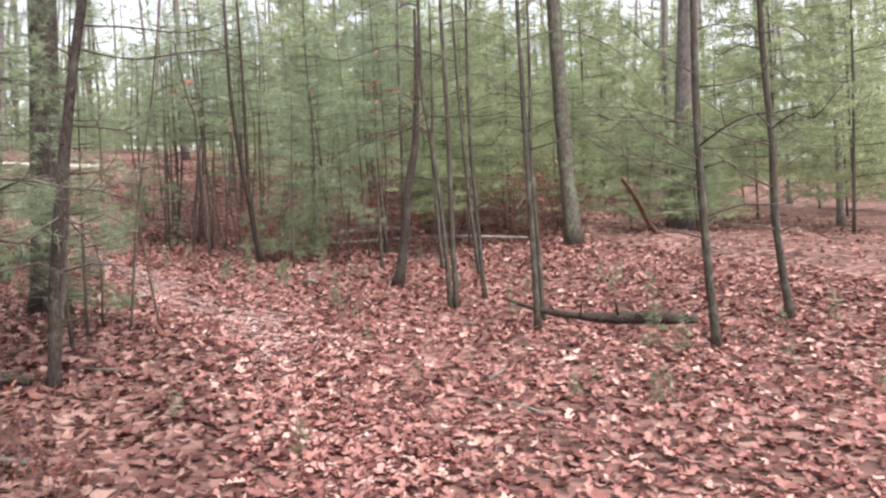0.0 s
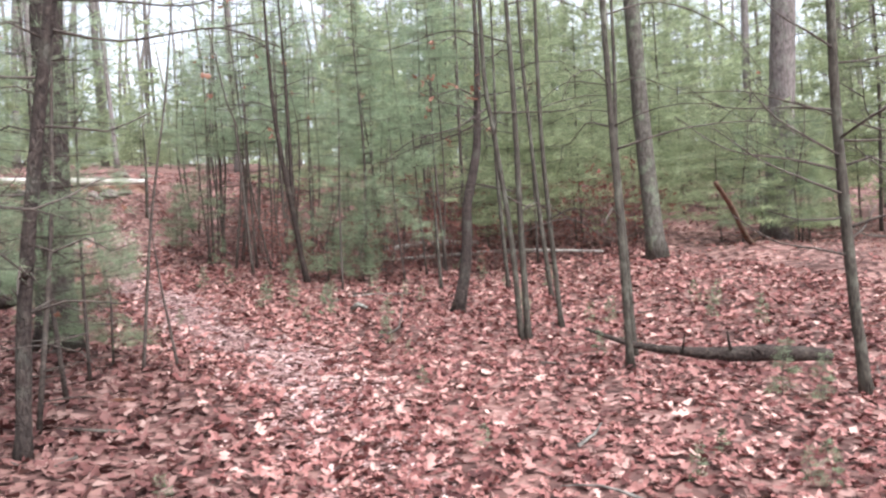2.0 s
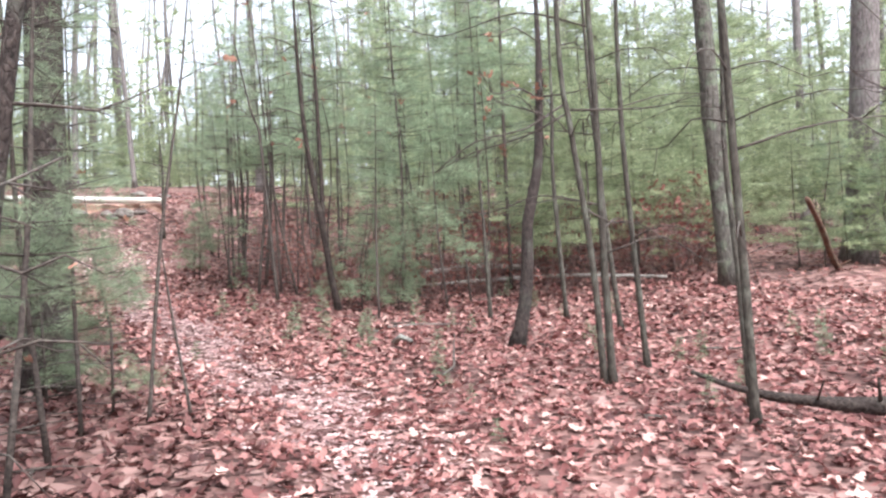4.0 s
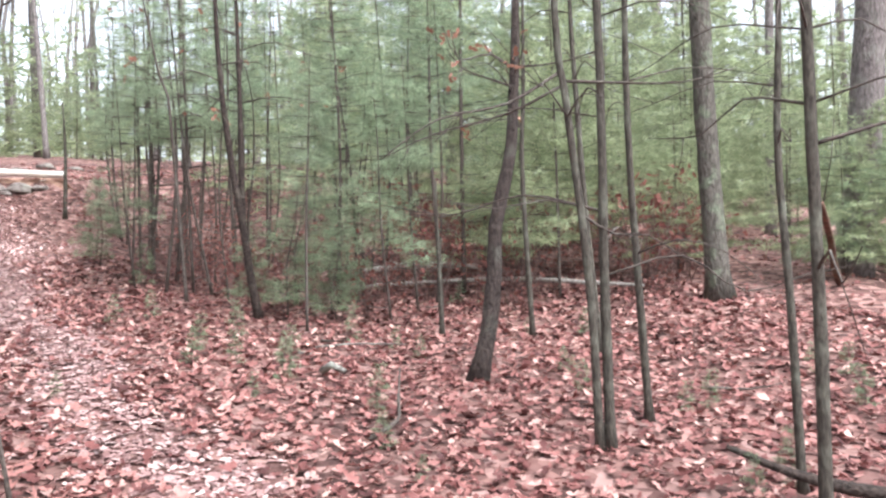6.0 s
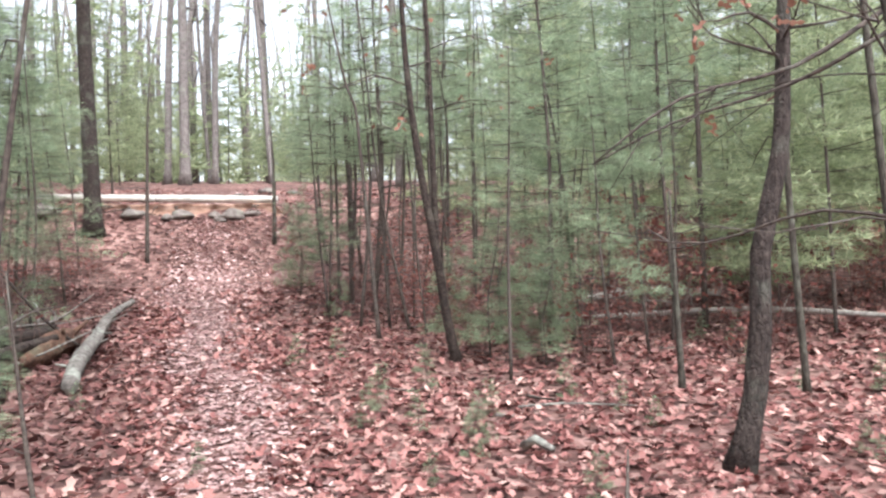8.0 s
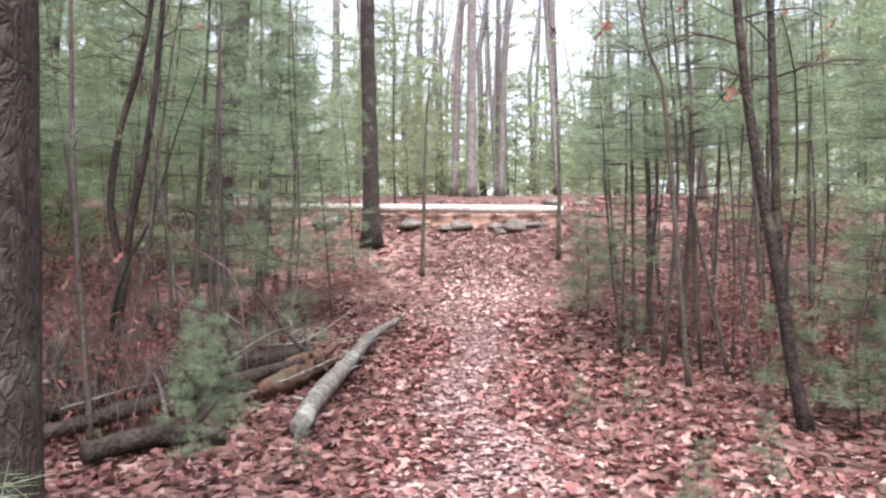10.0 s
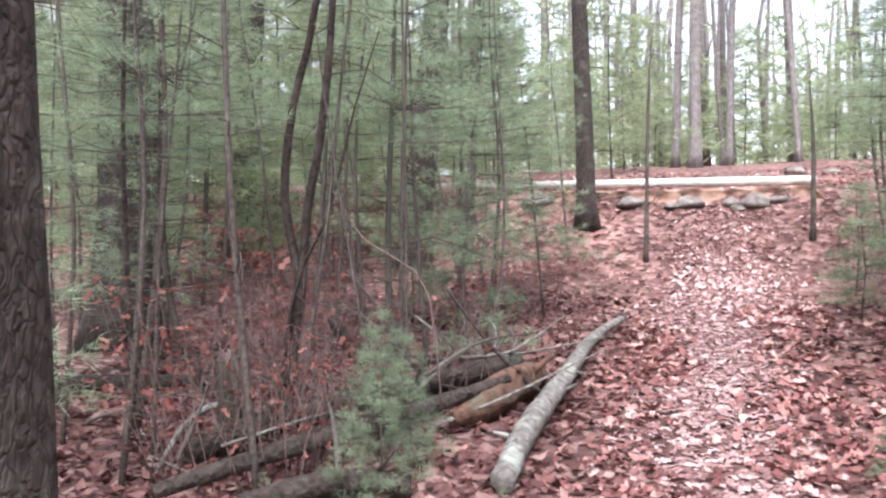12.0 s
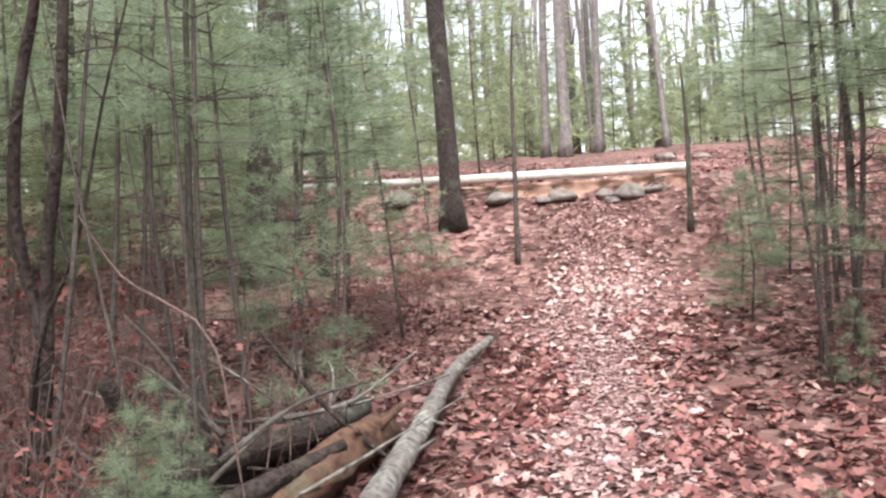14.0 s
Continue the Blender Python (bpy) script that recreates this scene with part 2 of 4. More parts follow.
def tube(line, radii, sides=8, rough=0.08, seed=0, flare=0.0):
    """Corners and faces of a round, slightly uneven stem along a line."""
    r = np.random.default_rng(seed)
    line = np.asarray(line, float)
    n = len(line)
    radii = np.interp(np.linspace(0, 1, n), np.linspace(0, 1, len(radii)), radii)
    tang = np.gradient(line, axis=0)
    tang /= np.linalg.norm(tang, axis=1)[:, None] + 1e-9
    ref = np.array([1.0, 0.02, 0.01]) if abs(tang[0][0]) < 0.8 else np.array([0.0, 0.02, 1.0])
    verts, faces = [], []
    ang = np.arange(sides) * 2 * math.pi / sides
    ridge = 1 + rough * r.normal(size=sides)
    for i in range(n):
        a = np.cross(tang[i], ref)
        a /= np.linalg.norm(a)
        b = np.cross(tang[i], a)
        w = radii[i] * ridge * (1 + rough * 0.7 * r.normal(size=sides))
        if flare:
            d = np.linalg.norm(line[i] - line[0])
            w = w * (1 + flare * math.exp(-d / (radii[0] * 2.0)) * (1 + 0.5 * np.sin(ang * 3 + seed)))
        for k in range(sides):
            verts.append(line[i] + w[k] * (math.cos(ang[k]) * a + math.sin(ang[k]) * b))
    for i in range(n - 1):
        for k in range(sides):
            q = (k + 1) % sides
            faces.append((i * sides + k, i * sides + q, (i + 1) * sides + q, (i + 1) * sides + k))
    faces.append(tuple(range(sides))[::-1])
    faces.append(tuple((n - 1) * sides + k for k in range(sides)))
    return verts, faces


def joined(pieces):
    verts, faces = [], []
    for v, f in pieces:
        o = len(verts)
        verts += list(v)
        faces += [tuple(i + o for i in q) for q in f]
    return verts, faces


def thing(name, x, y, z, label, category, group="", kind=""):
    ob = new(name)
    ob.empty_display_size = 0.1
    ob.location = (x, y, z)
    return tagged(ob, label, category, group, kind)


def part(name, me, parent, label=""):
    ob = new(name, me)
    ob.parent = parent
    if label:
        tagged(ob, label)
    return ob


def leaf_shape(length, width, rows, curl, fold, rng):
    """Corners and triangles of one lobed oak leaf, lying along x."""
    prof = [0.06, 0.55, 0.26, 0.95, 0.42, 0.8, 0.03] if rows == 6 else [0.08, 0.75, 0.32, 0.85, 0.04] if rows == 4 else [0.1, 0.95, 0.5, 0.05]
    k = len(prof)
    v = []
    for i, w in enumerate(prof):
        s = i / (k - 1)
        lift = curl * (s - 0.5) ** 2 * 4 * length * 0.5
        wl_, wr = w * width / 2 * rng.uniform(0.8, 1.2), w * width / 2 * rng.uniform(0.8, 1.2)
        sh = 0.05 * length
        v += [((s - 0.5) * length + sh * (w > 0.5), wl_, lift + fold * wl_), ((s - 0.5) * length, 0, lift), ((s - 0.5) * length + sh * (w > 0.5), -wr, lift + fold * wr * rng.uniform(-0.4, 1.2))]
    t = []
    for i in range(k - 1):
        a, b = 3 * i, 3 * i + 3
        t += [(a, a + 1, b + 1), (a, b + 1, b), (a + 1, a + 2, b + 2), (a + 1, b + 2, b + 1)]
    return np.array(v), np.array(t)


def turned(rng, n, tilt):
    """n turn matrices: any heading, leaning by up to about tilt radians."""
    h, a, b = rng.uniform(0, 2 * math.pi, n), rng.normal(0, tilt, n), rng.normal(0, tilt, n)
    ch, sh, ca, sa, cb, sb = np.cos(h), np.sin(h), np.cos(a), np.sin(a), np.cos(b), np.sin(b)
    z, o = np.zeros(n), np.ones(n)
    H = np.stack([np.stack([ch, -sh, z], 1), np.stack([sh, ch, z], 1), np.stack([z, z, o], 1)], 1)
    A = np.stack([np.stack([o, z, z], 1), np.stack([z, ca, -sa], 1), np.stack([z, sa, ca], 1)], 1)
    B = np.stack([np.stack([cb, z, sb], 1), np.stack([z, o, z], 1), np.stack([-sb, z, cb], 1)], 1)
    return H @ A @ B


def leaves_mesh(name, places, sizes, tilt, mat, seed, rows=4):
    """Many leaves in one mesh."""
    rng = np.random.default_rng(seed)
    n = len(places)
    shapes = [leaf_shape(1.0, rng.uniform(0.5, 0.72), rows, rng.uniform(-0.25, 0.5), rng.uniform(-0.2, 0.9), rng) for _ in range(14)]
    kind = rng.integers(0, len(shapes), n)
    M = np.array(Matrix.Rotation(SLOPE, 3, "X")) @ turned(rng, n, tilt)
    V, T, o = [], [], 0
    for k, (sv, st) in enumerate(shapes):
        idx = np.where(kind == k)[0]
        if len(idx) == 0:
            continue
        v = np.einsum("nij,kj->nki", M[idx], sv) * sizes[idx, None, None] + places[idx, None, :]
        t = st[None] + (np.arange(len(idx)) * len(sv))[:, None, None] + o
        V.append(v.reshape(-1, 3))
        T.append(t.reshape(-1, 3))
        o += len(idx) * len(sv)
    return tri_mesh(name, np.concatenate(V), np.concatenate(T), mat)


def needles_mesh(name, tufts, ways, rng, per, length, width, mat, spread=0.9):
    """Needle tufts: thin slivers that fan out from each tuft's place."""
    n = len(tufts)
    d = np.repeat(ways, per, 0) + rng.normal(0, spread, (n * per, 3)) * np.array([1, 1, 0.7])
    d /= np.linalg.norm(d, axis=1)[:, None]
    p = np.repeat(tufts, per, 0) + rng.normal(0, 0.012, (n * per, 3))
    s = np.cross(d, rng.normal(0, 1, (n * per, 3)))
    s /= np.linalg.norm(s, axis=1)[:, None] + 1e-9
    ln = length * rng.uniform(0.7, 1.2, (n * per, 1))
    tip = p + d * ln + np.array([0, 0, -0.12]) * ln
    V = np.stack([p - s * width / 2, p + s * width / 2, tip], 1).reshape(-1, 3)
    T = np.arange(n * per * 3).reshape(-1, 3)
    return tri_mesh(name, V, T, mat)


# ---- ground ----
def spread_axis(lo, hi, step, far):
    mid = list(np.arange(lo, hi + 1e-6, step))
    out, d = [], step
    a = hi
    while a < far:
        d *= 1.35
        a += d
        out.append(a)
    neg, d, a = [], step, lo
    while a > -far:
        d *= 1.35
        a -= d
        neg.append(a)
    return np.array(neg[::-1] + mid + out)


gx, gy = spread_axis(-7, 10, 0.14, 900), spread_axis(-4, 22, 0.14, 900)
GX, GY = np.meshgrid(gx, gy)
gv = np.stack([GX, GY, ground_z(GX, GY)], -1).reshape(-1, 3)
nx = len(gx)
gf = [(j * nx + i, j * nx + i + 1, (j + 1) * nx + i + 1, (j + 1) * nx + i) for j in range(len(gy) - 1) for i in range(nx - 1)]
ground = tagged(new("ground", mesh("ground", gv, gf, MAT_SOIL)), "forest floor of brown leaf mould with a trodden path", "ground", kind="structure")


# ---- trees ----
def pine_sapling(name, x, y, height, seed, label, bare=0.25, reach=0.75, tufts_per_m=30, far=False, per=9, width=0.006):
    """A young white pine: whorls of level branches with soft needle tufts."""
    rng = np.random.default_rng(seed)
    t = thing(name, x, y, gz(x, y) - 0.03, label, "tree", "young pines")
    top = np.array([rng.normal(0, 0.12), rng.normal(0, 0.12), height])
    line = curve_points([(0, 0, 0), top * 0.4 + rng.normal(0, 0.04, 3) * (1, 1, 0), top * 0.75, top], 0.35)
    r0 = 0.0046 * height + 0.004
    part("trunk", mesh("trunk", *tube(line, [r0, r0 * 0.7, 0.004], 6, 0.06, seed), MAT_TWIG), t)
    br, tp, tw = [], [], []
    z = height * 0.07
    while z < height * 0.97:
        for _ in range(rng.integers(3, 6)):
            a = rng.uniform(0, 2 * math.pi)
            ln = reach * (1.05 - 0.75 * (z / height) ** 1.3) * rng.uniform(0.55, 1.15) * (height / 3.2) ** 0.5
            is_dead = z < height * bare
            if is_dead:
                if rng.random() > 0.5:
                    continue
                ln *= 0.6
            base = np.array([np.interp(z, line[:, 2], line[:, k]) for k in range(2)] + [z])
            out = np.array([math.cos(a), math.sin(a), 0])
            pts = curve_points([base, base + out * ln * 0.5 + (0, 0, 0.04 * ln), base + out * ln + (0, 0, rng.uniform(0.0, 0.22) * ln)], 0.2)
            br.append(tube(pts, [0.0045, 0.0015], 4, 0.05, int(rng.integers(1e6))))
            if is_dead:
                continue
            m = max(3, int(ln * tufts_per_m))
            s = rng.uniform(0.25, 1.0, m) ** 0.8
            side = rng.normal(0, 0.16 * ln, m)
            perp = np.array([-out[1], out[0], 0])
            c = base + s[:, None] * (out * ln) + perp * side[:, None] + np.stack([np.zeros(m), np.zeros(m), 0.06 * ln + rng.normal(0, 0.035, m)], 1)
            tp.append(c)
            tw.append(np.tile(out * 0.8 + (0, 0, 0.35), (m, 1)) + perp * np.sign(side)[:, None] * 0.4)
        z += rng.uniform(0.12, 0.22) * (height / 3.0) ** 0.4
    tagged(part("branchwork", mesh("branches", *joined(br), MAT_TWIG), t), kind="stuff")
    part("crown", needles_mesh("needles", np.concatenate(tp), np.concatenate(tw), rng, per if not far else 7, 0.095 if not far else 0.18, width if not far else 0.016, MAT_NEEDLE_HAZED if far else MAT_NEEDLE), t, "soft green needles")
    return t


def stem_tree(name, ctrl, r0, label, mat=None, tall=4.5, branches=6, seed=1, group="", flare=0.3, reach=0.6, first=0.35, leaves=0, droop=0.0, sides=9, tufts=0, crown=420, arms=()):
    """A tree or sapling whose trunk follows the given line and goes on above it, with bare branches."""
    rng = np.random.default_rng(seed)
    mat = mat or MAT_BARK
    b = np.array(ctrl[0], float)
    b[2] = gz(b[0], b[1]) - 0.04
    pts = [np.zeros(3)] + [np.array(c, float) - b for c in ctrl[1:]]
    last, prev = pts[-1], pts[-2]
    lean = (last - prev) / max(0.2, last[2] - prev[2]) * 0.6
    while pts[-1][2] < tall - 0.6:
        stepz = min(1.6, tall - pts[-1][2])
        pts.append(pts[-1] + np.array([lean[0], lean[1], 1.0]) * stepz + rng.normal(0, 0.03, 3) * (1, 1, 0))
    line = curve_points(pts, 0.16 if tall < 7 else 0.3)
    t = thing(name, *b, label, "tree", group)
    part("trunk", mesh("trunk", *tube(line, [r0, r0 * 0.86, r0 * 0.72, r0 * 0.5, r0 * 0.28], sides, 0.05, seed, flare), mat), t)
    tips = []
    for k in range(branches):
        s = rng.uniform(first, 0.97)
        i = int(s * (len(line) - 1))
        a = rng.uniform(0, 2 * math.pi)
        out = np.array([math.cos(a), math.sin(a), 0])
        ln = reach * rng.uniform(0.5, 1.25)
        p0 = line[i]
        c = [p0, p0 + out * ln * 0.35 + (0, 0, 0.10 * ln - droop * 0.1), p0 + out * ln * 0.7 + rng.normal(0, 0.05 * ln, 3), p0 + out * ln + (0, 0, rng.uniform(-0.1, 0.3) * ln - droop * ln)]
        pl = curve_points(c, 0.12)
        rb = min(r0 * 0.3, 0.011) * rng.uniform(0.6, 1.0)
        limb = part("branch", mesh("branch", *tube(pl, [rb, rb * 0.6, rb * 0.25], 5, 0.08, seed + k), MAT_TWIG), t)
        for _ in range(rng.integers(1, 3)):
            j = int(rng.uniform(0.35, 0.9) * (len(pl) - 1))
            w = out * rng.uniform(0.2, 0.9) + rng.normal(0, 0.5, 3)
            q = pl[j] + w / np.linalg.norm(w) * ln * rng.uniform(0.15, 0.4)
            part("twig", mesh("twig", *tube(curve_points([pl[j], (pl[j] + q) / 2 + rng.normal(0, 0.02, 3), q], 0.1), [rb * 0.5, rb * 0.2], 4, 0.05, seed + k), MAT_TWIG), limb)
            tips.append(q)
        tips.append(pl[-1])
    for k, (za, ax, ay, dz) in enumerate(arms):
        p0 = np.array([np.interp(za, line[:, 2], line[:, 0]), np.interp(za, line[:, 2], line[:, 1]), za])
        e = np.array([ax, ay, dz])
        pl = curve_points([p0, p0 + e * 0.3 + (0, 0, -0.03), p0 + e * 0.65 + (0, 0, -0.05 * np.sign(dz)) + rng.normal(0, 0.03, 3), p0 + e], 0.1)
        limb = part("branch", mesh("branch", *tube(pl, [0.009, 0.006, 0.003], 6, 0.1, seed + k), MAT_TWIG), t)
        tips += [pl[-1], pl[-2]]
        for _ in range(6):
            j = int(rng.uniform(0.3, 0.95) * (len(pl) - 1))
            q = pl[j] + e * rng.uniform(0.08, 0.25) + rng.normal(0, 0.08, 3)
            part("twig", mesh("twig", *tube(curve_points([pl[j], (pl[j] + q) / 2 + rng.normal(0, 0.015, 3), q], 0.08), [0.003, 0.0012], 4, 0.05, k), MAT_TWIG), limb)
    if tall > 8:
        n = crown
        zc = rng.uniform(5.2, tall + 0.8, n)
        rad = 2.6 * np.sqrt(rng.uniform(0, 1, n)) * np.clip((tall + 1.5 - zc) / (tall - 4), 0.15, 1)
        ac = rng.uniform(0, 2 * math.pi, n)
        cx, cy = np.interp(zc, line[:, 2], line[:, 0]), np.interp(zc, line[:, 2], line[:, 1])
        tc_ = np.stack([cx + rad * np.cos(ac), cy + rad * np.sin(ac), np.round(zc * 1.6) / 1.6 + rng.normal(0, 0.08, n)], 1)
        part("crown", needles_mesh("needles", tc_, np.tile((0, 0, 0.4), (n, 1)), rng, 12, 0.22, 0.016, MAT_NEEDLE), t, "high open crown of green needles")
    if tufts:
        tp = np.array([tips[rng.integers(len(tips))] for _ in range(tufts)]) + rng.normal(0, 0.11, (tufts, 3)) * (1, 1, 0.45)
        part("needles", needles_mesh("needles", tp, np.tile((0, 0, 0.25), (tufts, 1)), rng, 9, 0.095, 0.005, MAT_NEEDLE), t, "soft green pine needles")
    if leaves and tips:
        pl = np.array([tips[rng.integers(len(tips))] for _ in range(leaves)]) + rng.normal(0, 0.03, (leaves, 3)) - (0, 0, 0.04)
        part("dry_leaves", leaves_mesh("dry_leaves", pl, rng.uniform(0.05, 0.085, leaves), 1.2, MAT_HANG, seed), t, "withered brown oak leaves")
    return t


def tall_tree(name, x, y, r0, height, seed, label, pine=True, mat=None, lean=(0, 0), crown_from=0.55, clumps=240):
    """A grown forest tree: long tapered trunk, limbs and an open crown high up."""
    rng = np.random.default_rng(seed)
    mat = mat or MAT_BARK_PINE
    t = thing(name, x, y, gz(x, y) - 0.06, label, "tree", "grown trees")
    top = np.array([lean[0], lean[1], height])
    line = curve_points([(0, 0, 0), top * 0.3 + rng.normal(0, 0.08, 3) * (1, 1, 0), top * 0.65 + rng.normal(0, 0.12, 3) * (1, 1, 0), top], 0.4)
    part("trunk", mesh("trunk", *tube(line, [r0, r0 * 0.88, r0 * 0.7, r0 * 0.4, r0 * 0.1], 12, 0.05, seed, 0.45), mat), t)
    tp, tw = [], []
    zs = np.sort(rng.uniform(0.18 if pine else 0.4, 0.98, 26))
    for k, s in enumerate(zs):
        i = int(s * (len(line) - 1))
        p0 = line[i]
        a = rng.uniform(0, 2 * math.pi)
        out = np.array([math.cos(a), math.sin(a), 0])
        dead = s < crown_from
        ln = (1.2 if dead else 2.6 * (1.15 - s)) * rng.uniform(0.6, 1.2) * (1 if pine else 1.5)
        rise = 0.05 if pine else 0.7
        pl = curve_points([p0, p0 + out * ln * 0.5 + (0, 0, rise * 0.4 * ln), p0 + out * ln + (0, 0, rise * ln) + rng.normal(0, 0.1 * ln, 3)], 0.4)
        rb = r0 * (0.1 if dead else 0.2)
        pcs = [tube(pl, [rb, rb * 0.15], 5, 0.05, seed + k)]
        for _ in range(2 if pine else 6):
            j = int(rng.uniform(0.3, 0.95) * (len(pl) - 1))
            w = out * 0.5 + rng.normal(0, 0.6, 3) + (0, 0, rise)
            q = pl[j] + w * ln * 0.3
            pcs.append(tube([pl[j], (pl[j] + q) / 2 + rng.normal(0, 0.04, 3), q], [rb * 0.35, rb * 0.1], 4, 0.05, seed))
        part("limb", mesh("limb", *joined(pcs), MAT_TWIG if pine else mat), t)
        if pine and not dead:
            m = clumps // 14
            sp = rng.uniform(0.3, 1.0, m)
            tp.append(p0 + out * ln * sp[:, None] + rng.normal(0, 0.16 * ln, (m, 3)) * (1, 1, 0.35))
            tw.append(np.tile(out * 0.5 + (0, 0, 0.5), (m, 1)))
    if tp:
        part("crown", needles_mesh("needles", np.concatenate(tp), np.concatenate(tw), rng, 12, 0.16, 0.011, MAT_NEEDLE_HAZED), t, "open tufts of green needles")
    return t


def shrub(name, x, y, height, seed, label, leaf_n=90, mat=None):
    """A low bush of thin upright twigs with withered leaves."""
    rng = np.random.default_rng(seed)
    t = thing(name, x, y, gz(x, y) - 0.02, label, "shrub", "undergrowth")
    pcs, tips = [], []
    for k in range(16):
        a, ln = rng.uniform(0, 6.28), height * rng.uniform(0.5, 1.1)
        b = np.array([rng.normal(0, 0.16), rng.normal(0, 0.16), 0])
        w = np.array([math.cos(a) * 0.3, math.sin(a) * 0.3, 1.0])
        pl = curve_points([b, b + w * ln * 0.5 + rng.normal(0, 0.03, 3), b + w * ln + rng.normal(0, 0.06, 3)], 0.15)
        pcs.append(tube(pl, [0.004, 0.0015], 4, 0.05, seed + k))
        for _ in range(4):
            j = rng.integers(1, len(pl))
            q = pl[j] + rng.normal(0, 0.12, 3) + (0, 0, 0.08)
            pcs.append(tube([pl[j], q], [0.002, 0.001], 3, 0.02, 0))
            tips.append(q)
    tagged(part("twig_work", mesh("twigs", *joined(pcs), MAT_SHRUBTWIG), t), kind="stuff")
    if leaf_n:
        pl = np.array([tips[rng.integers(len(tips))] for _ in range(leaf_n)]) + rng.normal(0, 0.05, (leaf_n, 3))
        part("leaves", leaves_mesh("leaves", pl, rng.uniform(0.04, 0.075, leaf_n), 0.9, mat or MAT_RED, seed), t)
    return t


def fallen_log(name, ctrl, radii, mat, label, seed=3, sides=12, stubs=0, rough=0.08):
    """A trunk lying on the ground."""
    rng = np.random.default_rng(seed)
    b = np.array(ctrl[0], float)
    line = curve_points([np.array(c, float) - b for c in ctrl], 0.08 if len(ctrl) < 9 else 0.2)
    t = thing(name, *b, label, "log", "", "")
    part("wood", mesh("wood", *tube(line, radii, sides, rough, seed), mat), t)
    for k in range(stubs):
        i = int(rng.uniform(0.15, 0.9) * (len(line) - 1))
        w = rng.normal(0, 1, 3)
        w[2] = abs(w[2])
        w /= np.linalg.norm(w)
        r = np.interp(i / len(line), np.linspace(0, 1, len(radii)), radii)
        part("branch_stub", mesh("branch_stub", *tube([line[i] + w * r * 0.6, line[i] + w * (r + 0.06), line[i] + w * (r + rng.uniform(0.1, 0.22))], [r * 0.25, r * 0.15], 6, 0.1, k), mat), t)
    return t


def broken_stump(name, ctrl, r, label):
    """A snapped trunk: uneven stem, splintered top and a bent dead limb from its side."""
    rng = np.random.default_rng(5)
    b = np.array(ctrl[0], float)
    t = thing(name, *b, label, "stump")
    line = curve_points([np.array(c, float) - b for c in ctrl], 0.06)
    part("wood", mesh("wood", *tube(line, [r * 1.1, r, r * 0.95, r * 0.8], 12, 0.1, 5, 0.35), MAT_BARK), t)
    top = line[-1]
    for k in range(9):
        a = k * 0.7
        p = top + np.array([math.cos(a), math.sin(a), 0]) * r * 0.55
        h = rng.uniform(0.02, 0.09)
        part("splinter", mesh("splinter", *tube([p - (0, 0, 0.03), p + (0.004, 0, h * 0.6), p + (0.008 * math.cos(a), 0.008 * math.sin(a), h)], [r * 0.26, r * 0.2, 0.002], 5, 0.1, k), MAT_SHRUBTWIG), t, "torn brown wood")
    m = line[len(line) // 2]
    part("side_limb", mesh("side_limb", *tube(curve_points([m, m + (-0.09, -0.05, 0.0), m + (-0.18, -0.16, -0.1), m + (-0.24, -0.28, -0.3)], 0.05), [0.022, 0.018, 0.012], 7, 0.08, 3), MAT_GREYLOG), t, "bent grey dead limb")
    part("side_limb", mesh("side_limb", *tube(curve_points([m, m + (0.08, -0.02, 0.02), m + (0.14, -0.03, 0.0)], 0.05), [0.02, 0.014], 7, 0.08, 4), MAT_BARK), t)
    return t


def stone(name, x, y, size, seed, label):
    rng = np.random.default_rng(seed)
    bm = bmesh.new()
    bmesh.ops.create_icosphere(bm, subdivisions=3, radius=1.0)
    ph = rng.uniform(0, 6, 6)
    for v in bm.verts:
        c = v.co.copy()
        d = 1 + 0.16 * math.sin(3 * c.x + ph[0]) * math.sin(2.5 * c.y + ph[1]) + 0.1 * math.sin(5 * c.z + ph[2] + 2 * c.x) + 0.05 * math.sin(9 * c.y + ph[3])
        v.co = Vector((c.x * size[0] * d, c.y * size[1] * d, max(c.z, -0.5) * size[2] * d))
    me = bpy.data.meshes.new("stone")
    bm.to_mesh(me)
    bm.free()
    me.materials.append(MAT_STONE)
    me.polygons.foreach_set("use_smooth", [True] * len(me.polygons))
    ob = new(name, me)
    ob.location = (x, y, gz(x, y) + size[2] * 0.25)
    ob.rotation_euler = (0, 0, rng.uniform(0, 6))
    return tagged(ob, label, "stone", "stones under the log")


# ---- the trees that stand by the path ----
HARD = "slender bare hardwood sapling with lichened grey bark"
stem_tree("crooked_tree", [(2.97, 6.96, 0.81), (3.07, 6.96, 1.17), (3.12, 6.96, 1.54), (3.14, 6.96, 1.89), (3.21, 6.96, 2.15), (3.29, 6.96, 2.47), (3.32, 6.96, 2.87), (3.35, 6.96, 3.39)], 0.062, "crooked young tree with scaly dark bark and a swollen foot", MAT_BARK_PINE, 3.4, 5, 11, "young trees", 0.45, 0.9, 0.6, leaves=46, arms=((2.15, -0.75, -0.35, 0.12), (2.3, 0.5, -0.4, 0.1), (2.25, -0.3, -0.6, 0.12)))
stem_tree("sapling", [(2.86, 5.40, 0.61), (2.84, 5.40, 1.40), (2.83, 5.39, 2.53), (2.82, 5.39, 2.94)], 0.03, HARD, None, 5.0, 15, 12, "young trees", 0.5, 1.25, 0.15, droop=0.2)
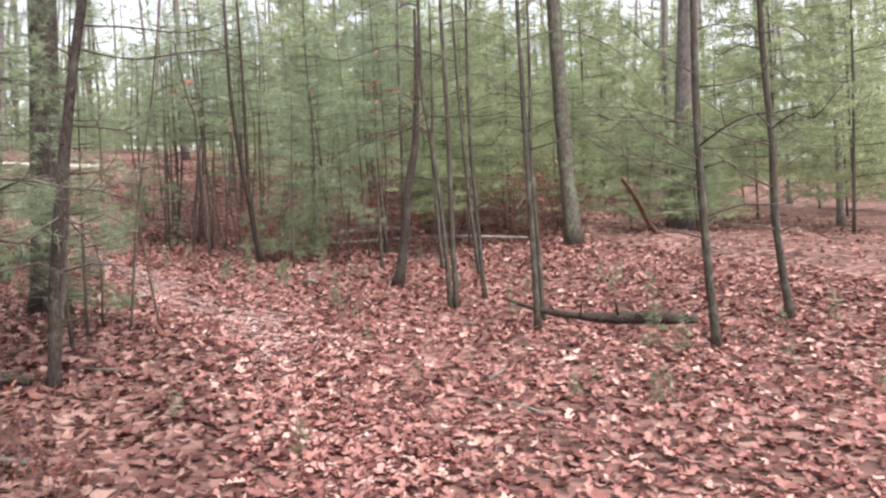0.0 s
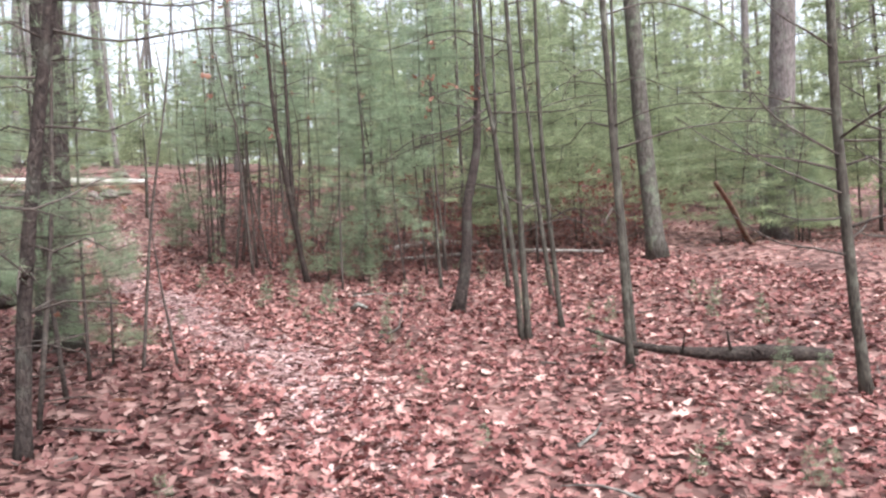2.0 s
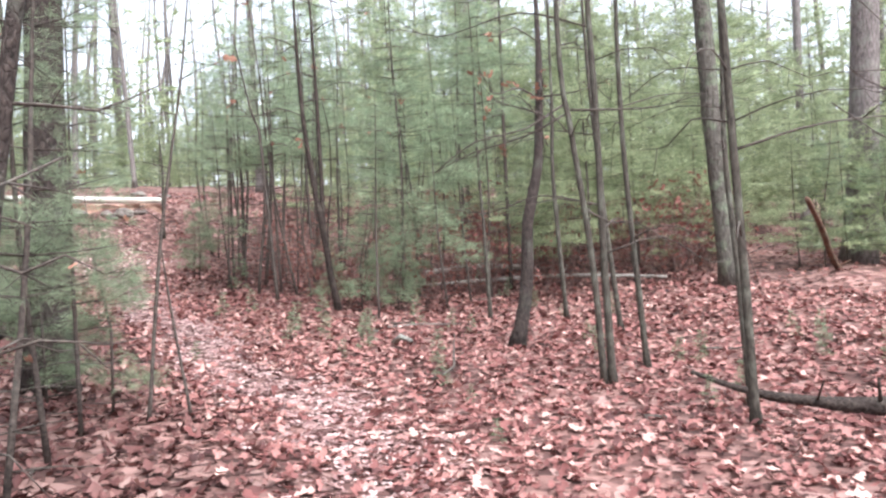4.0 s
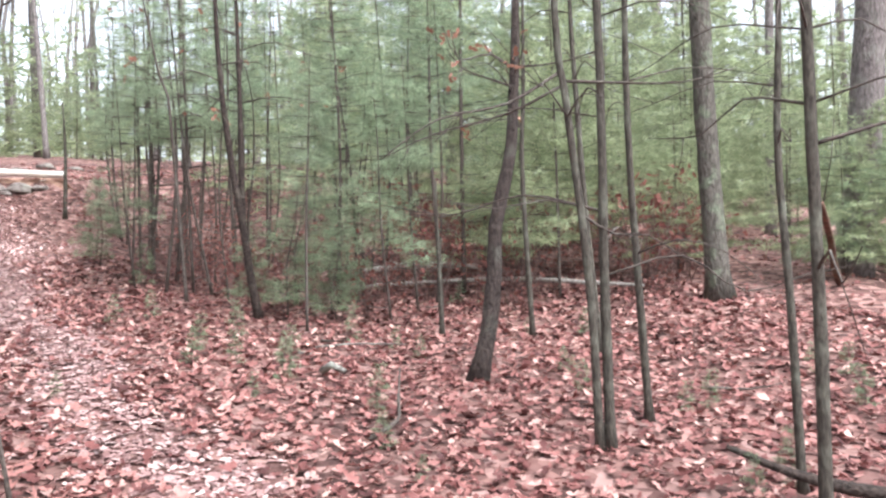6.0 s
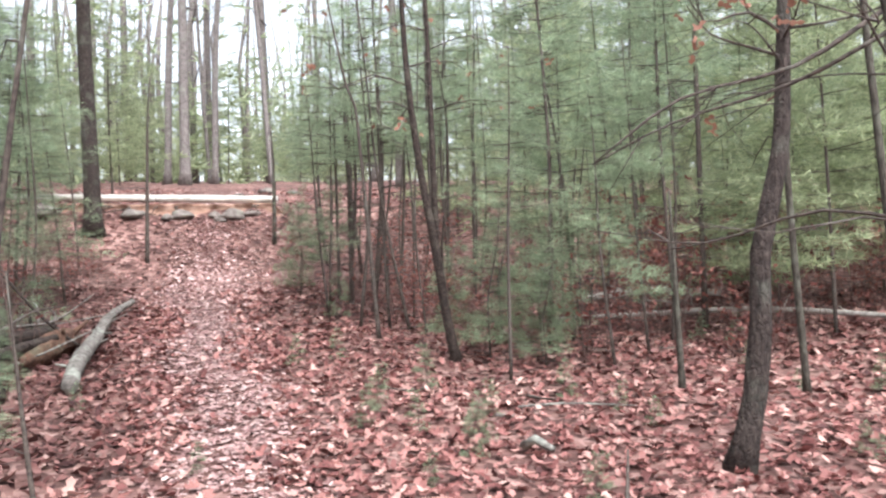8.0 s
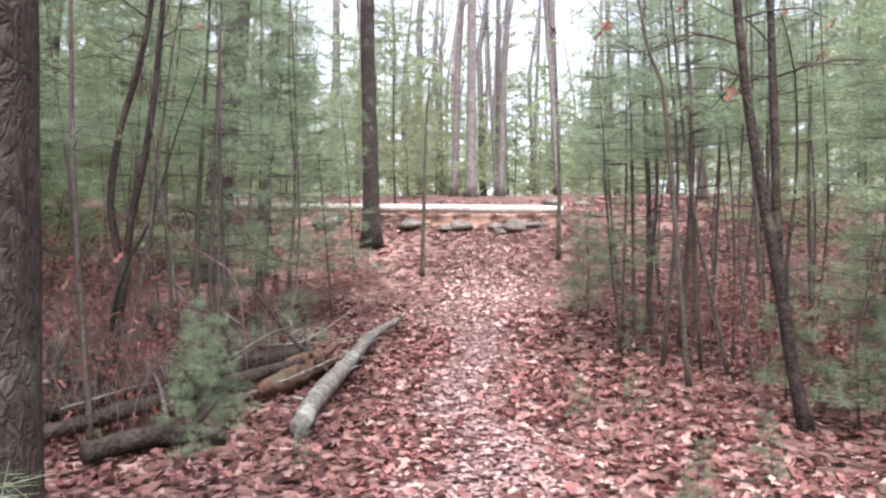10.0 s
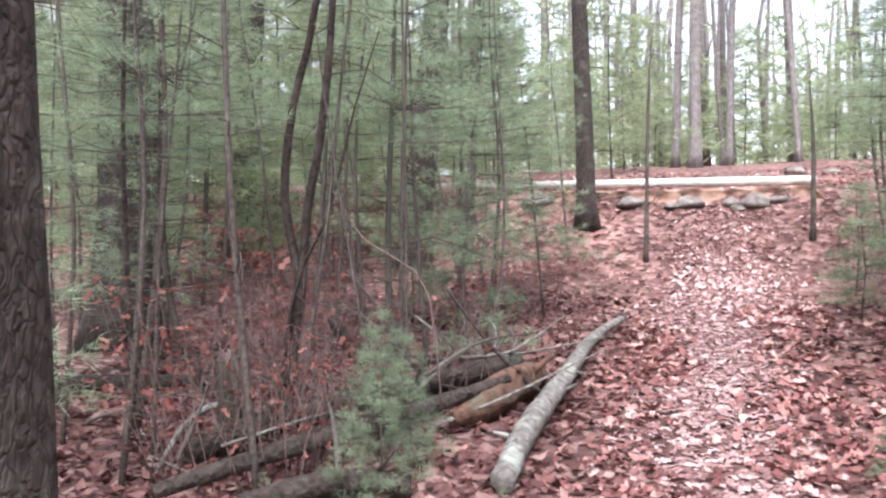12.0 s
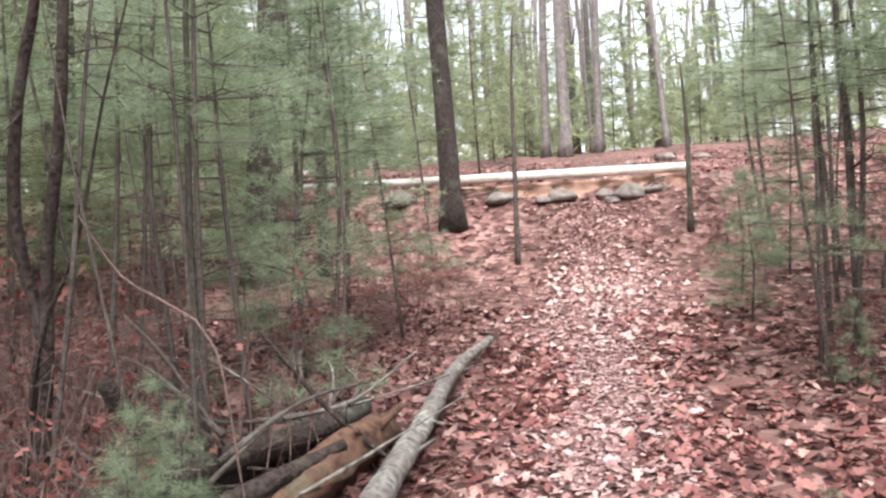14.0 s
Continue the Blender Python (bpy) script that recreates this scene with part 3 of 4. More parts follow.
stem_tree("sapling", [(2.80, 5.42, 0.62), (2.74, 5.41, 1.52), (2.62, 5.43, 2.53), (2.58, 5.45, 2.94)], 0.025, HARD, None, 5.0, 10, 13, "young trees", 0.3, 0.9, 0.35, arms=((2.05, -0.85, 0.45, -0.45), (1.98, -0.80, 0.59, -0.36), (2.00, 0.90, -0.36, 0.08), (1.30, 0.60, -0.17, -0.27)))
stem_tree("sapling", [(3.38, 5.67, 0.65), (3.33, 5.70, 1.67), (3.30, 5.71, 2.28), (3.29, 5.71, 3.09)], 0.026, HARD, None, 5.0, 8, 14, "young trees", 0.4, 1.25, 0.15, droop=0.2)
stem_tree("sapling", [(2.98, 4.19, 0.48), (2.95, 4.17, 1.24), (2.91, 4.16, 2.10), (2.89, 4.16, 2.81)], 0.03, HARD + " beside a fallen branch", None, 5.0, 10, 15, "young trees", 0.5, 1.25, 0.15, droop=0.2)
stem_tree("sapling", [(3.35, 4.59, 0.52), (3.33, 4.62, 1.43), (3.34, 4.68, 2.19), (3.35, 4.66, 3.01)], 0.023, HARD, None, 4.6, 7, 16, "young trees", 0.4, 1.25, 0.15, droop=0.2)
stem_tree("sapling", [(3.90, 2.94, 0.34), (3.83, 2.95, 1.07), (3.78, 2.96, 2.17), (3.78, 2.96, 2.71)], 0.04, "young pine with bare level lower branches", None, 5.0, 14, 17, "young trees", 0.4, 1.0, 0.2, leaves=5, arms=((1.90, -0.90, 0.38, 0.19), (1.50, -1.00, 0.41, 0.40), (1.20, -0.50, 0.19, 0.07), (1.70, 0.80, -0.31, 0.07), (2.20, 0.60, -0.22, 0.13), (0.95, -0.8, 0.2, 0.3), (1.35, -1.2, -0.1, 0.4), (1.05, 0.7, 0.3, 0.25), (1.6, -1.1, -0.3, 0.35), (2.3, -0.9, -0.2, 0.3)))
stem_tree("sapling", [(5.28, 3.28, 0.44), (5.18, 3.34, 1.42), (5.18, 3.34, 2.10), (5.14, 3.38, 3.02)], 0.042, "young pine with bare level lower branches", None, 5.5, 16, 18, "young trees", 0.4, 1.1, 0.15, arms=((0.9, -0.9, 0.1, 0.25), (1.3, -1.1, -0.2, 0.35), (1.7, -1.0, 0.3, 0.3), (1.5, 0.8, 0.2, 0.2)))
stem_tree("pine_tree", [(9.10, 8.34, 1.45), (9.10, 8.12, 3.34), (9.05, 7.88, 5.93)], 0.2, "tall straight pine trunk with pale pinkish bark", MAT_BARK_PALE, 14, 10, 19, "grown trees", 0.3, 1.8, 0.4, sides=16)
stem_tree("pine_tree", [(6.60, 8.11, 1.28), (6.50, 8.12, 2.53), (6.40, 8.11, 4.35)], 0.115, "tall pine trunk with rough grey bark and a mossy foot", MAT_BARK_MOSSY, 12, 10, 20, "grown trees", 0.4, 1.6, 0.3, sides=14)
stem_tree("pine_tree", [(-0.79, 6.98, 0.79), (-0.77, 6.82, 2.55), (-0.75, 6.74, 4.1)], 0.148, "old pine with dark furrowed bark at the edge of the path", MAT_BARK_PINE, 12, 9, 21, "grown trees", 0.35, 1.0, 0.3, sides=16, crown=900)
stem_tree("sapling", [(-1.02, 4.03, 0.46), (-0.97, 4.02, 1.38), (-0.82, 3.96, 2.62), (-0.77, 3.93, 2.92)], 0.042, "young pine with dead lower branches", MAT_BARK_PINE, 5, 16, 22, "young trees", 0.4, 0.6, 0.18, leaves=4, arms=((2.25, 1.15, -0.34, -0.12), (2.40, 1.00, -0.31, 0.07), (1.75, 0.55, -0.11, 0.07), (1.15, 0.40, -0.09, -0.06), (2.00, -0.80, 0.19, 0.12), (1.40, -0.70, -0.21, 0.08)))
stem_tree("sapling", [(-0.24, 5.85, 0.67), (-0.15, 5.79, 1.66), (-0.06, 5.72, 2.32), (0.00, 5.69, 2.72)], 0.014, "thin bare sapling at the edge of the path", MAT_TWIG, 3.0, 4, 23, "young trees", 0.3, 0.5, 0.4, leaves=3, sides=6)
stem_tree("sapling", [(0.02, 5.85, 0.67), (-0.08, 5.91, 1.32), (-0.14, 5.94, 1.87)], 0.012, "thin leaning bare sapling at the edge of the path", MAT_TWIG, 1.5, 2, 24, "young trees", 0.3, 0.3, 0.4, sides=6)
stem_tree("forked_sapling", [(2.26, 9.90, 1.07), (2.19, 9.90, 1.46), (2.12, 9.90, 1.98), (2.01, 9.90, 2.65), (1.92, 9.90, 3.41), (1.88, 9.90, 4.22)], 0.04, "forked sapling with withered leaves on its twigs", MAT_DARKLOG, 4.2, 12, 25, "young trees", 0.3, 0.8, 0.4, leaves=34)
stem_tree("sapling", [(2.28, 9.93, 1.05), (2.19, 9.93, 1.54), (2.13, 9.93, 2.03), (2.12, 9.93, 2.65), (2.11, 9.93, 3.41), (2.09, 9.93, 4.24)], 0.032, "dark sapling stem beside a forked one", MAT_DARKLOG, 4.2, 10, 26, "young trees", 0.3, 0.8, 0.4, leaves=14)
stem_tree("sapling", [(2.29, 9.90, 1.06), (2.16, 9.90, 1.89), (2.23, 9.90, 2.64), (2.23, 9.90, 3.23), (2.16, 9.90, 3.59)], 0.016, "thin dark stem rising from a forked sapling", MAT_DARKLOG, 2.7, 5, 126, "young trees", 0.2, 0.5, 0.4, leaves=5, sides=6)
stem_tree("sapling", [(1.77, 10.86, 1.24), (1.60, 10.81, 3.41), (1.52, 10.83, 3.63)], 0.022, HARD, MAT_TWIG, 3.4, 6, 27, "young trees", 0.2, 0.5, 0.4, leaves=3, sides=6)
stem_tree("sapling", [(1.68, 13.24, 1.51), (1.66, 13.16, 3.47)], 0.022, HARD, MAT_TWIG, 3.4, 6, 28, "young trees", 0.2, 0.5, 0.4, sides=6)
stem_tree("sapling", [(2.28, 13.26, 1.51), (2.21, 13.18, 3.86)], 0.022, HARD, MAT_TWIG, 3.4, 6, 29, "young trees", 0.2, 0.5, 0.4, sides=6)
stem_tree("sapling", [(3.55, 8.54, 0.97), (3.49, 8.51, 2.38)], 0.025, "dead broken sapling stem", MAT_BARK, 1.55, 4, 30, "young trees", 0.2, 0.5, 0.4, sides=7)
stem_tree("sapling", [(4.35, 8.26, 0.94), (4.24, 8.22, 2.46), (4.25, 8.19, 3.22)], 0.028, HARD, MAT_BARK, 4, 7, 31, "young trees", 0.2, 0.7, 0.3, sides=7)
stem_tree("sapling", [(4.33, 7.25, 0.83), (4.24, 7.29, 1.84), (4.18, 7.31, 2.79), (4.14, 7.33, 3.65)], 0.03, HARD, MAT_BARK, 4.5, 7, 32, "young trees", 0.2, 0.7, 0.3, sides=7)
stem_tree("pine_tree", [(-1.67, 16.94, 2.65), (-1.70, 16.84, 4.13), (-1.74, 16.77, 5.63)], 0.13, "pine with dark furrowed bark beside the fallen trunk", MAT_BARK_PINE, 12, 8, 33, "grown trees", 0.45, 0.9, 0.2, sides=14)
stem_tree("sapling", [(-0.81, 16.13, 2.13), (-0.77, 16.08, 4.19), (-0.72, 16.08, 4.92)], 0.03, "thin straight dead pine pole with short twigs", MAT_TWIG, 3.3, 14, 34, "young trees", 0.2, 0.35, 0.25, sides=7)
stem_tree("stub", [(1.05, 16.60, 2.42), (1.06, 16.56, 3.56)], 0.036, "broken sapling stub with red-brown foot", MAT_BARK, 1.9, 2, 35, "young trees", 0.2, 0.3, 0.6, sides=7)
stem_tree("forked_sapling", [(-2.22, 10.23, 1.17), (-2.15, 10.18, 1.63), (-2.06, 10.14, 2.0), (-2.12, 10.08, 2.49), (-2.03, 10.02, 3.0), (-1.85, 9.96, 3.58)], 0.032, "dark bare sapling forking low among logs", MAT_DARKLOG, 4.2, 7, 36, "young trees", 0.25, 0.7, 0.4, leaves=6, sides=8)
stem_tree("sapling", [(-2.17, 10.2, 1.17), (-2.1, 10.17, 1.6), (-2.03, 10.13, 2.0), (-1.98, 10.09, 2.39), (-1.86, 10.04, 2.87), (-1.75, 9.96, 3.57)], 0.03, "dark bare sapling grown against a forked one", MAT_DARKLOG, 4.2, 6, 136, "young trees", 0.25, 0.7, 0.4, leaves=4, sides=8)
stem_tree("sapling", [(-2.2, 10.12, 1.17), (-2.06, 10.1, 1.95), (-1.84, 10.08, 2.38), (-1.65, 10.03, 2.96), (-1.48, 9.98, 3.36)], 0.014, "thin bare sapling leaning over a brush pile", MAT_DARKLOG, 2.6, 5, 137, "young trees", 0.2, 0.4, 0.3, sides=6)
stem_tree("sapling", [(-1.42, 10.23, 1.17), (-1.40, 10.17, 2.27), (-1.38, 10.06, 3.56)], 0.012, HARD, MAT_TWIG, 3.4, 6, 37, "young trees", 0.2, 0.5, 0.3, sides=6)
stem_tree("sapling", [(1.79, 12.96, 1.53), (1.79, 12.94, 2.85), (1.76, 12.92, 3.65)], 0.03, HARD, MAT_TWIG, 4, 8, 38, "young trees", 0.2, 0.6, 0.3, sides=7)
stem_tree("pine_tree", [(-4.94, 12.04, 1.37), (-4.92, 12.00, 3.11), (-4.94, 11.94, 4.63)], 0.27, "thick old pine trunk with dark bark", MAT_BARK_PINE, 13, 10, 39, "grown trees", 0.5, 1.4, 0.15, sides=16, crown=1300)
stem_tree("pine_tree", [(-6.76, 16.30, 2.22), (-6.59, 16.33, 3.70), (-6.46, 16.30, 6.16)], 0.2, "tall pine trunk with grey bark", MAT_BARK_PINE, 13, 10, 40, "grown trees", 0.4, 1.4, 0.2, sides=14, crown=1000)
stem_tree("pine_tree", [(-3.79, 16.03, 2.09), (-3.63, 16.03, 4.08), (-3.49, 16.05, 5.37)], 0.19, "tall pine trunk with grey bark", MAT_BARK_PINE, 13, 10, 41, "grown trees", 0.4, 1.4, 0.2, sides=14, crown=1000)
stem_tree("pine_tree", [(-3.04, 16.09, 2.12), (-2.91, 16.02, 5.56)], 0.065, "slim young pine trunk", MAT_BARK, 9, 10, 42, "grown trees", 0.3, 0.8, 0.2, sides=10)
stem_tree("sapling", [(-2.03, 11.38, 1.30), (-2.04, 11.35, 2.38), (-2.00, 11.34, 3.54)], 0.028, "slender young pine stem", MAT_BARK, 4.2, 10, 43, "young trees", 0.3, 0.8, 0.2, sides=8)
stem_tree("sapling", [(-3.04, 9.93, 1.14), (-3.03, 9.88, 1.63), (-3.01, 9.79, 2.42), (-2.95, 9.7, 3.2)], 0.018, "slender bare sapling with dark bark", MAT_DARKLOG, 4, 9, 44, "young trees", 0.3, 0.7, 0.2, sides=7)
stem_tree("sapling", [(-2.93, 10.55, 1.18), (-3.16, 10.49, 1.6), (-3.24, 10.4, 2.36), (-3.14, 10.25, 3.68)], 0.026, "leaning bare sapling with dark bark", MAT_DARKLOG, 4.5, 9, 45, "young trees", 0.3, 0.7, 0.2, sides=7)
stem_tree("sapling", [(-1.6, 2.32, 0.26), (-1.53, 2.3, 0.7), (-1.44, 2.31, 1.22), (-1.38, 2.3, 1.8), (-1.33, 2.3, 2.43)], 0.02, "leaning bare sapling with smooth grey-brown bark", MAT_BARK, 3.6, 9, 145, "young trees", 0.4, 0.7, 0.25, leaves=3, sides=7, arms=((1.0, -0.5, 0.3, 0.02), (1.45, 0.7, 0.25, 0.06), (1.2, 0.5, 0.5, -0.05), (0.55, 0.25, 0.1, 0.02)))
broken_stump("broken_stump", [(-2.15, 9.64, 1.06), (-2.15, 9.61, 1.36), (-2.14, 9.57, 1.62)], 0.062, "broken grey-brown stump with a jagged top and a bent side root")

thin = stem_tree("sapling", [(-3.20, 9.54, 1.09), (-3.10, 9.50, 2.29), (-3.15, 9.42, 3.49)], 0.016, "thin bare sapling with dark bark", MAT_TWIG, 3.6, 8, 47, "young trees", 0.2, 0.6, 0.2, sides=6)
srng = np.random.default_rng(77)
for _ in range(46):
    left = srng.random() < 0.6
    x, y = (srng.uniform(-6.0, -1.5), srng.uniform(9.0, 16.5)) if left else (srng.uniform(2.0, 5.5), srng.uniform(9.8, 15.5))
    copy_thing(thin, Matrix.Translation((x, y, gz(x, y) - 0.04)) @ Matrix.Rotation(srng.uniform(0, 6.28), 4, "Z") @ Matrix.Rotation(srng.normal(0, 0.09), 4, "X") @ Matrix.Scale(srng.uniform(0.6, 1.25), 4))

# Pines added beyond the left edge of view; their crowns shade the left ground.
for k, (x, y) in enumerate([(-3.8, 6.8), (-4.4, 3.0), (-6.8, 9.2), (-7.5, 13.0)]):
    stem_tree("pine_tree", [(x, y, 0), (x + 0.05, y, gz(x, y) + 2.0), (x + 0.1, y + 0.1, gz(x, y) + 4.5)], 0.17, "tall pine trunk with dark furrowed bark", MAT_BARK_PINE, 12, 8, 150 + k, "grown trees", 0.4, 1.3, 0.25, sides=12, crown=1100)

# ---- fallen wood and stones ----
fallen_log("dark_fallen_branch", [(2.95, 4.69, 0.76), (3.20, 4.41, 0.63), (3.60, 4.06, 0.55), (3.95, 3.81, 0.54), (4.35, 3.57, 0.51)], [0.012, 0.02, 0.028, 0.036, 0.055, 0.06, 0.055, 0.04], MAT_DARKLOG, "dark rotting fallen branch on the leaf litter", 5, 10, 3)
fallen_log("grey_log", [(-0.63, 9.46, 1.14), (-0.71, 10.22, 1.24), (-0.74, 11.22, 1.37), (-0.79, 12.44, 1.53), (-0.66, 13.14, 1.66)], [0.056, 0.064, 0.06, 0.055, 0.045, 0.03], MAT_GREYLOG, "grey lichened fallen log lying along the path", 6, 14, 3)
fallen_log("white_log", [(3.61, 11.28, 1.36), (4.6, 11.06, 1.38), (5.32, 10.86, 1.4), (5.7, 10.21, 1.4), (6.33, 8.95, 1.33)], [0.014, 0.026, 0.028, 0.026, 0.018], MAT_PALEWOOD, "thin bleached fallen trunk among shrubs", 7, 8, 2)
fallen_log("white_log", [(4.1, 11.9, 1.52), (4.9, 11.7, 1.6), (5.6, 11.3, 1.56)], [0.03, 0.045, 0.035], MAT_PALEWOOD, "weathered broken log half hidden by shrubs", 70, 9, 3)
fallen_log("pale_fallen_trunk", [(-4.2, 17.85, 3.38), (-3.0, 17.82, 3.345), (-0.95, 17.8, 3.3), (0.3, 17.79, 3.28), (1.17, 17.77, 3.265)], [0.035, 0.05, 0.058, 0.062, 0.058], MAT_WHITELOG, "long bleached fallen trunk lying across the top of the bank", 8, 12, 2, 0.03)
fallen_log("rotten_log", [(-1.12, 10.2, 1.27), (-1.02, 10.8, 1.35), (-0.93, 11.35, 1.4)], [0.03, 0.09, 0.105, 0.1, 0.06], MAT_ROTTEN, "short rotten orange log among brush", 9, 14, 2, 0.14)
fallen_log("brush_log", [(-1.62, 10.5, 1.28), (-1.42, 11.1, 1.36), (-1.2, 11.75, 1.43)], [0.07, 0.08, 0.06], MAT_BARK, "grey-brown barked log among brush", 71, 12, 3, 0.1)
fallen_log("leaning_log", [(-2.0, 10.45, 1.78), (-1.95, 10.62, 1.55), (-1.85, 10.95, 1.3)], [0.04, 0.05, 0.05], MAT_DARKLOG, "dark dead stem leaning among brush", 72, 9, 1)
fallen_log("brush_log", [(-2.05, 8.9, 1.1), (-1.68, 9.4, 1.22), (-1.3, 9.9, 1.32), (-0.98, 10.75, 1.42)], [0.035, 0.055, 0.05, 0.03], MAT_DARKLOG, "long dark branch lying in a brush pile", 10, 10, 5)
fallen_log("brush_log", [(-1.6, 8.9, 1.08), (-1.35, 9.2, 1.13), (-1.02, 9.35, 1.12)], [0.06, 0.065, 0.055], MAT_DARKLOG, "dark log in a brush pile", 11, 10, 3)
fallen_log("fallen_log", [(-4.73, 10.58, 1.26), (-4.0, 10.66, 1.27), (-3.1, 10.84, 1.29)], [0.05, 0.06, 0.05], MAT_DARKLOG, "dark log lying on the leaf litter", 12, 10, 2)
fallen_log("fallen_log", [(-2.4, 4.85, 0.6), (-1.63, 4.38, 0.57), (-1.15, 4.12, 0.52)], [0.06, 0.05, 0.035], MAT_DARKLOG, "dark rotting log lying in low brush", 73, 10, 3)
fallen_log("dead_branch", [(6.31, 6.67, 2.08), (6.87, 7.01, 1.82), (7.44, 7.37, 1.48), (8.00, 7.71, 1.25)], [0.024, 0.032, 0.036, 0.036], MAT_ROTTEN, "dark reddish broken branch leaning on the bank", 13, 9, 3)
fallen_log("stick_stump", [(2.02, 7.55, 0.88), (2.06, 7.46, 0.93), (2.12, 7.35, 0.89)], [0.024, 0.026, 0.02], MAT_GREYLOG, "short grey piece of wood in the leaves", 14, 8, 0)
fallen_log("brush_log", [(-2.20, 9.33, 1.18), (-1.70, 10.11, 1.35), (-1.15, 11.21, 1.44)], [0.07, 0.07, 0.05], MAT_DARKLOG, "dark rotting log in a brush pile", 15, 10, 3)
fallen_log("leaning_branch", [(-1.75, 9.98, 2.5), (-1.59, 10.01, 2.25), (-1.38, 10.02, 2.12), (-1.22, 10.04, 1.95), (-1.15, 10.1, 1.3)], [0.003, 0.005, 0.005, 0.004], MAT_SHRUBTWIG, "thin pale dead branch arching over a brush pile", 16, 6, 0)
fallen_log("leaning_branch", [(-2.0, 10.63, 2.07), (-1.79, 10.66, 1.83), (-1.47, 10.71, 1.32)], [0.009, 0.011, 0.012], MAT_TWIG, "thin dark branch leaning over a brush pile", 74, 6, 1)
fallen_log("leaning_branch", [(-1.4, 10.84, 1.95), (-1.09, 10.89, 1.56), (-0.79, 10.92, 1.3)], [0.01, 0.013, 0.014], MAT_DARKLOG, "short broken branch leaning on a rotten log", 17, 6, 1)
fallen_log("fallen_twig", [(2.23, 8.25, 0.98), (2.55, 8.19, 0.99), (2.95, 8.04, 0.97)], [0.009, 0.007, 0.004], MAT_GREYLOG, "pale straight twig lying on leaf litter", 18, 6, 0)
fallen_log("curved_twig", [(1.72, 6.01, 0.71), (1.95, 6.15, 0.76), (2.15, 6.55, 0.80), (2.35, 6.94, 0.95)], [0.013, 0.012, 0.01, 0.006], MAT_TWIG, "dark curved twig lying on leaf litter", 19, 6, 1)
for k, (sx, sy, sz) in enumerate([(0.42, 17.36, 0.15), (0.12, 17.42, 0.1), (-0.4, 17.4, 0.13), (-0.62, 17.36, 0.09), (-1.15, 17.42, 0.15), (-2.45, 17.45, 0.2), (0.72, 17.45, 0.1), (0.2, 17.28, 0.07), (0.5, 21.5, 0.11), (1.1, 22.5, 0.14), (1.7, 22.2, 0.12)]):
    stone("stone", sx, sy, (sz * 1.5, sz, sz * 0.72), 50 + k, "weathered grey-brown stone half buried in leaves")
# bare sandy face of the bank under the fallen trunk, with roots hanging out
bx = np.linspace(-2.7, 1.35, 90)
face_v, face_f = [], []
for i, x in enumerate(bx):
    lip = 0.05 * math.sin(3.1 * x) + 0.03 * math.sin(8.3 * x + 1) + 0.015 * math.sin(21 * x)
    taper = min(1.0, (x + 2.7) / 0.5, (1.35 - x) / 0.3)
    lo, hi = gz(x, 17.4) - 0.04, gz(x, 17.68) + 0.012
    for q, (dy, h) in enumerate(((-0.03, 0.0), (0.02, 0.3), (0.07, 0.62), (0.045, 0.85), (0.02, 0.97), (0.2, 1.0))):
        wob = 0.018 * math.sin(13 * x + 2.3 * q) + 0.012 * math.sin(31 * x - q)
        face_v.append((x, 17.47 + lip + dy + wob, lo + (hi - lo) * h * max(0.15, taper)))
    if i:
        face_f += [((i - 1) * 6 + q, i * 6 + q, i * 6 + q + 1, (i - 1) * 6 + q + 1) for q in range(5)]
tagged(new("earth_bank", mesh("earth_bank", face_v, face_f, MAT_SAND)), "bare orange sandy earth face under a fallen trunk", "bank", kind="structure")
rrng = np.random.default_rng(58)
for k in range(9):
    x = rrng.uniform(-2.2, 1.0)
    z = gz(x, 17.7)
    fallen_log("root", [(x, 17.55, z - 0.03), (x + rrng.normal(0, 0.1), 17.42, z - 0.06), (x + rrng.normal(0, 0.25), 17.36, z - 0.16)], [0.014, 0.01, 0.005], MAT_TWIG, "dark root hanging from an earth bank", 300 + k, 6, 0)
brng = np.random.default_rng(55)
for k in range(34):
    x, y = brng.uniform(-2.2, -1.05), brng.uniform(9.0, 11.6)
    a, ln = brng.normal(2.2, 0.7), brng.uniform(0.4, 1.3)
    z = gz(x, y) + brng.uniform(0.03, 0.3)
    e = np.array([math.cos(a) * ln, math.sin(a) * ln, brng.uniform(-0.05, 0.45)])
    fallen_log("dead_stick", [(x, y, z), np.array((x, y, z)) + e * 0.5 + brng.normal(0, 0.06, 3), np.array((x, y, z)) + e], [brng.uniform(0.008, 0.02), 0.004], MAT_GREYLOG if k % 4 == 0 else MAT_TWIG, "thin dead stick in a brush pile", 100 + k, 5, 0)
for k in range(40):
    y = brng.uniform(2.0, 13.0)
    x = float(path_x(y)) + brng.choice([-1, 1]) * brng.uniform(1.1, 4.5)
    a, ln = brng.uniform(0, 6.28), brng.uniform(0.25, 0.6)
    z = gz(x, y) + 0.035
    e = np.array([math.cos(a) * ln, math.sin(a) * ln, brng.uniform(0.0, 0.08)])
    fallen_log("fallen_twig", [(x, y, z), np.array((x, y, z)) + e * 0.5 + brng.normal(0, 0.03, 3), np.array((x, y, z)) + e], [brng.uniform(0.006, 0.014), 0.003], MAT_GREYLOG if k % 3 == 0 else MAT_TWIG, "thin dead twig lying on leaf litter", 200 + k, 5, 0)

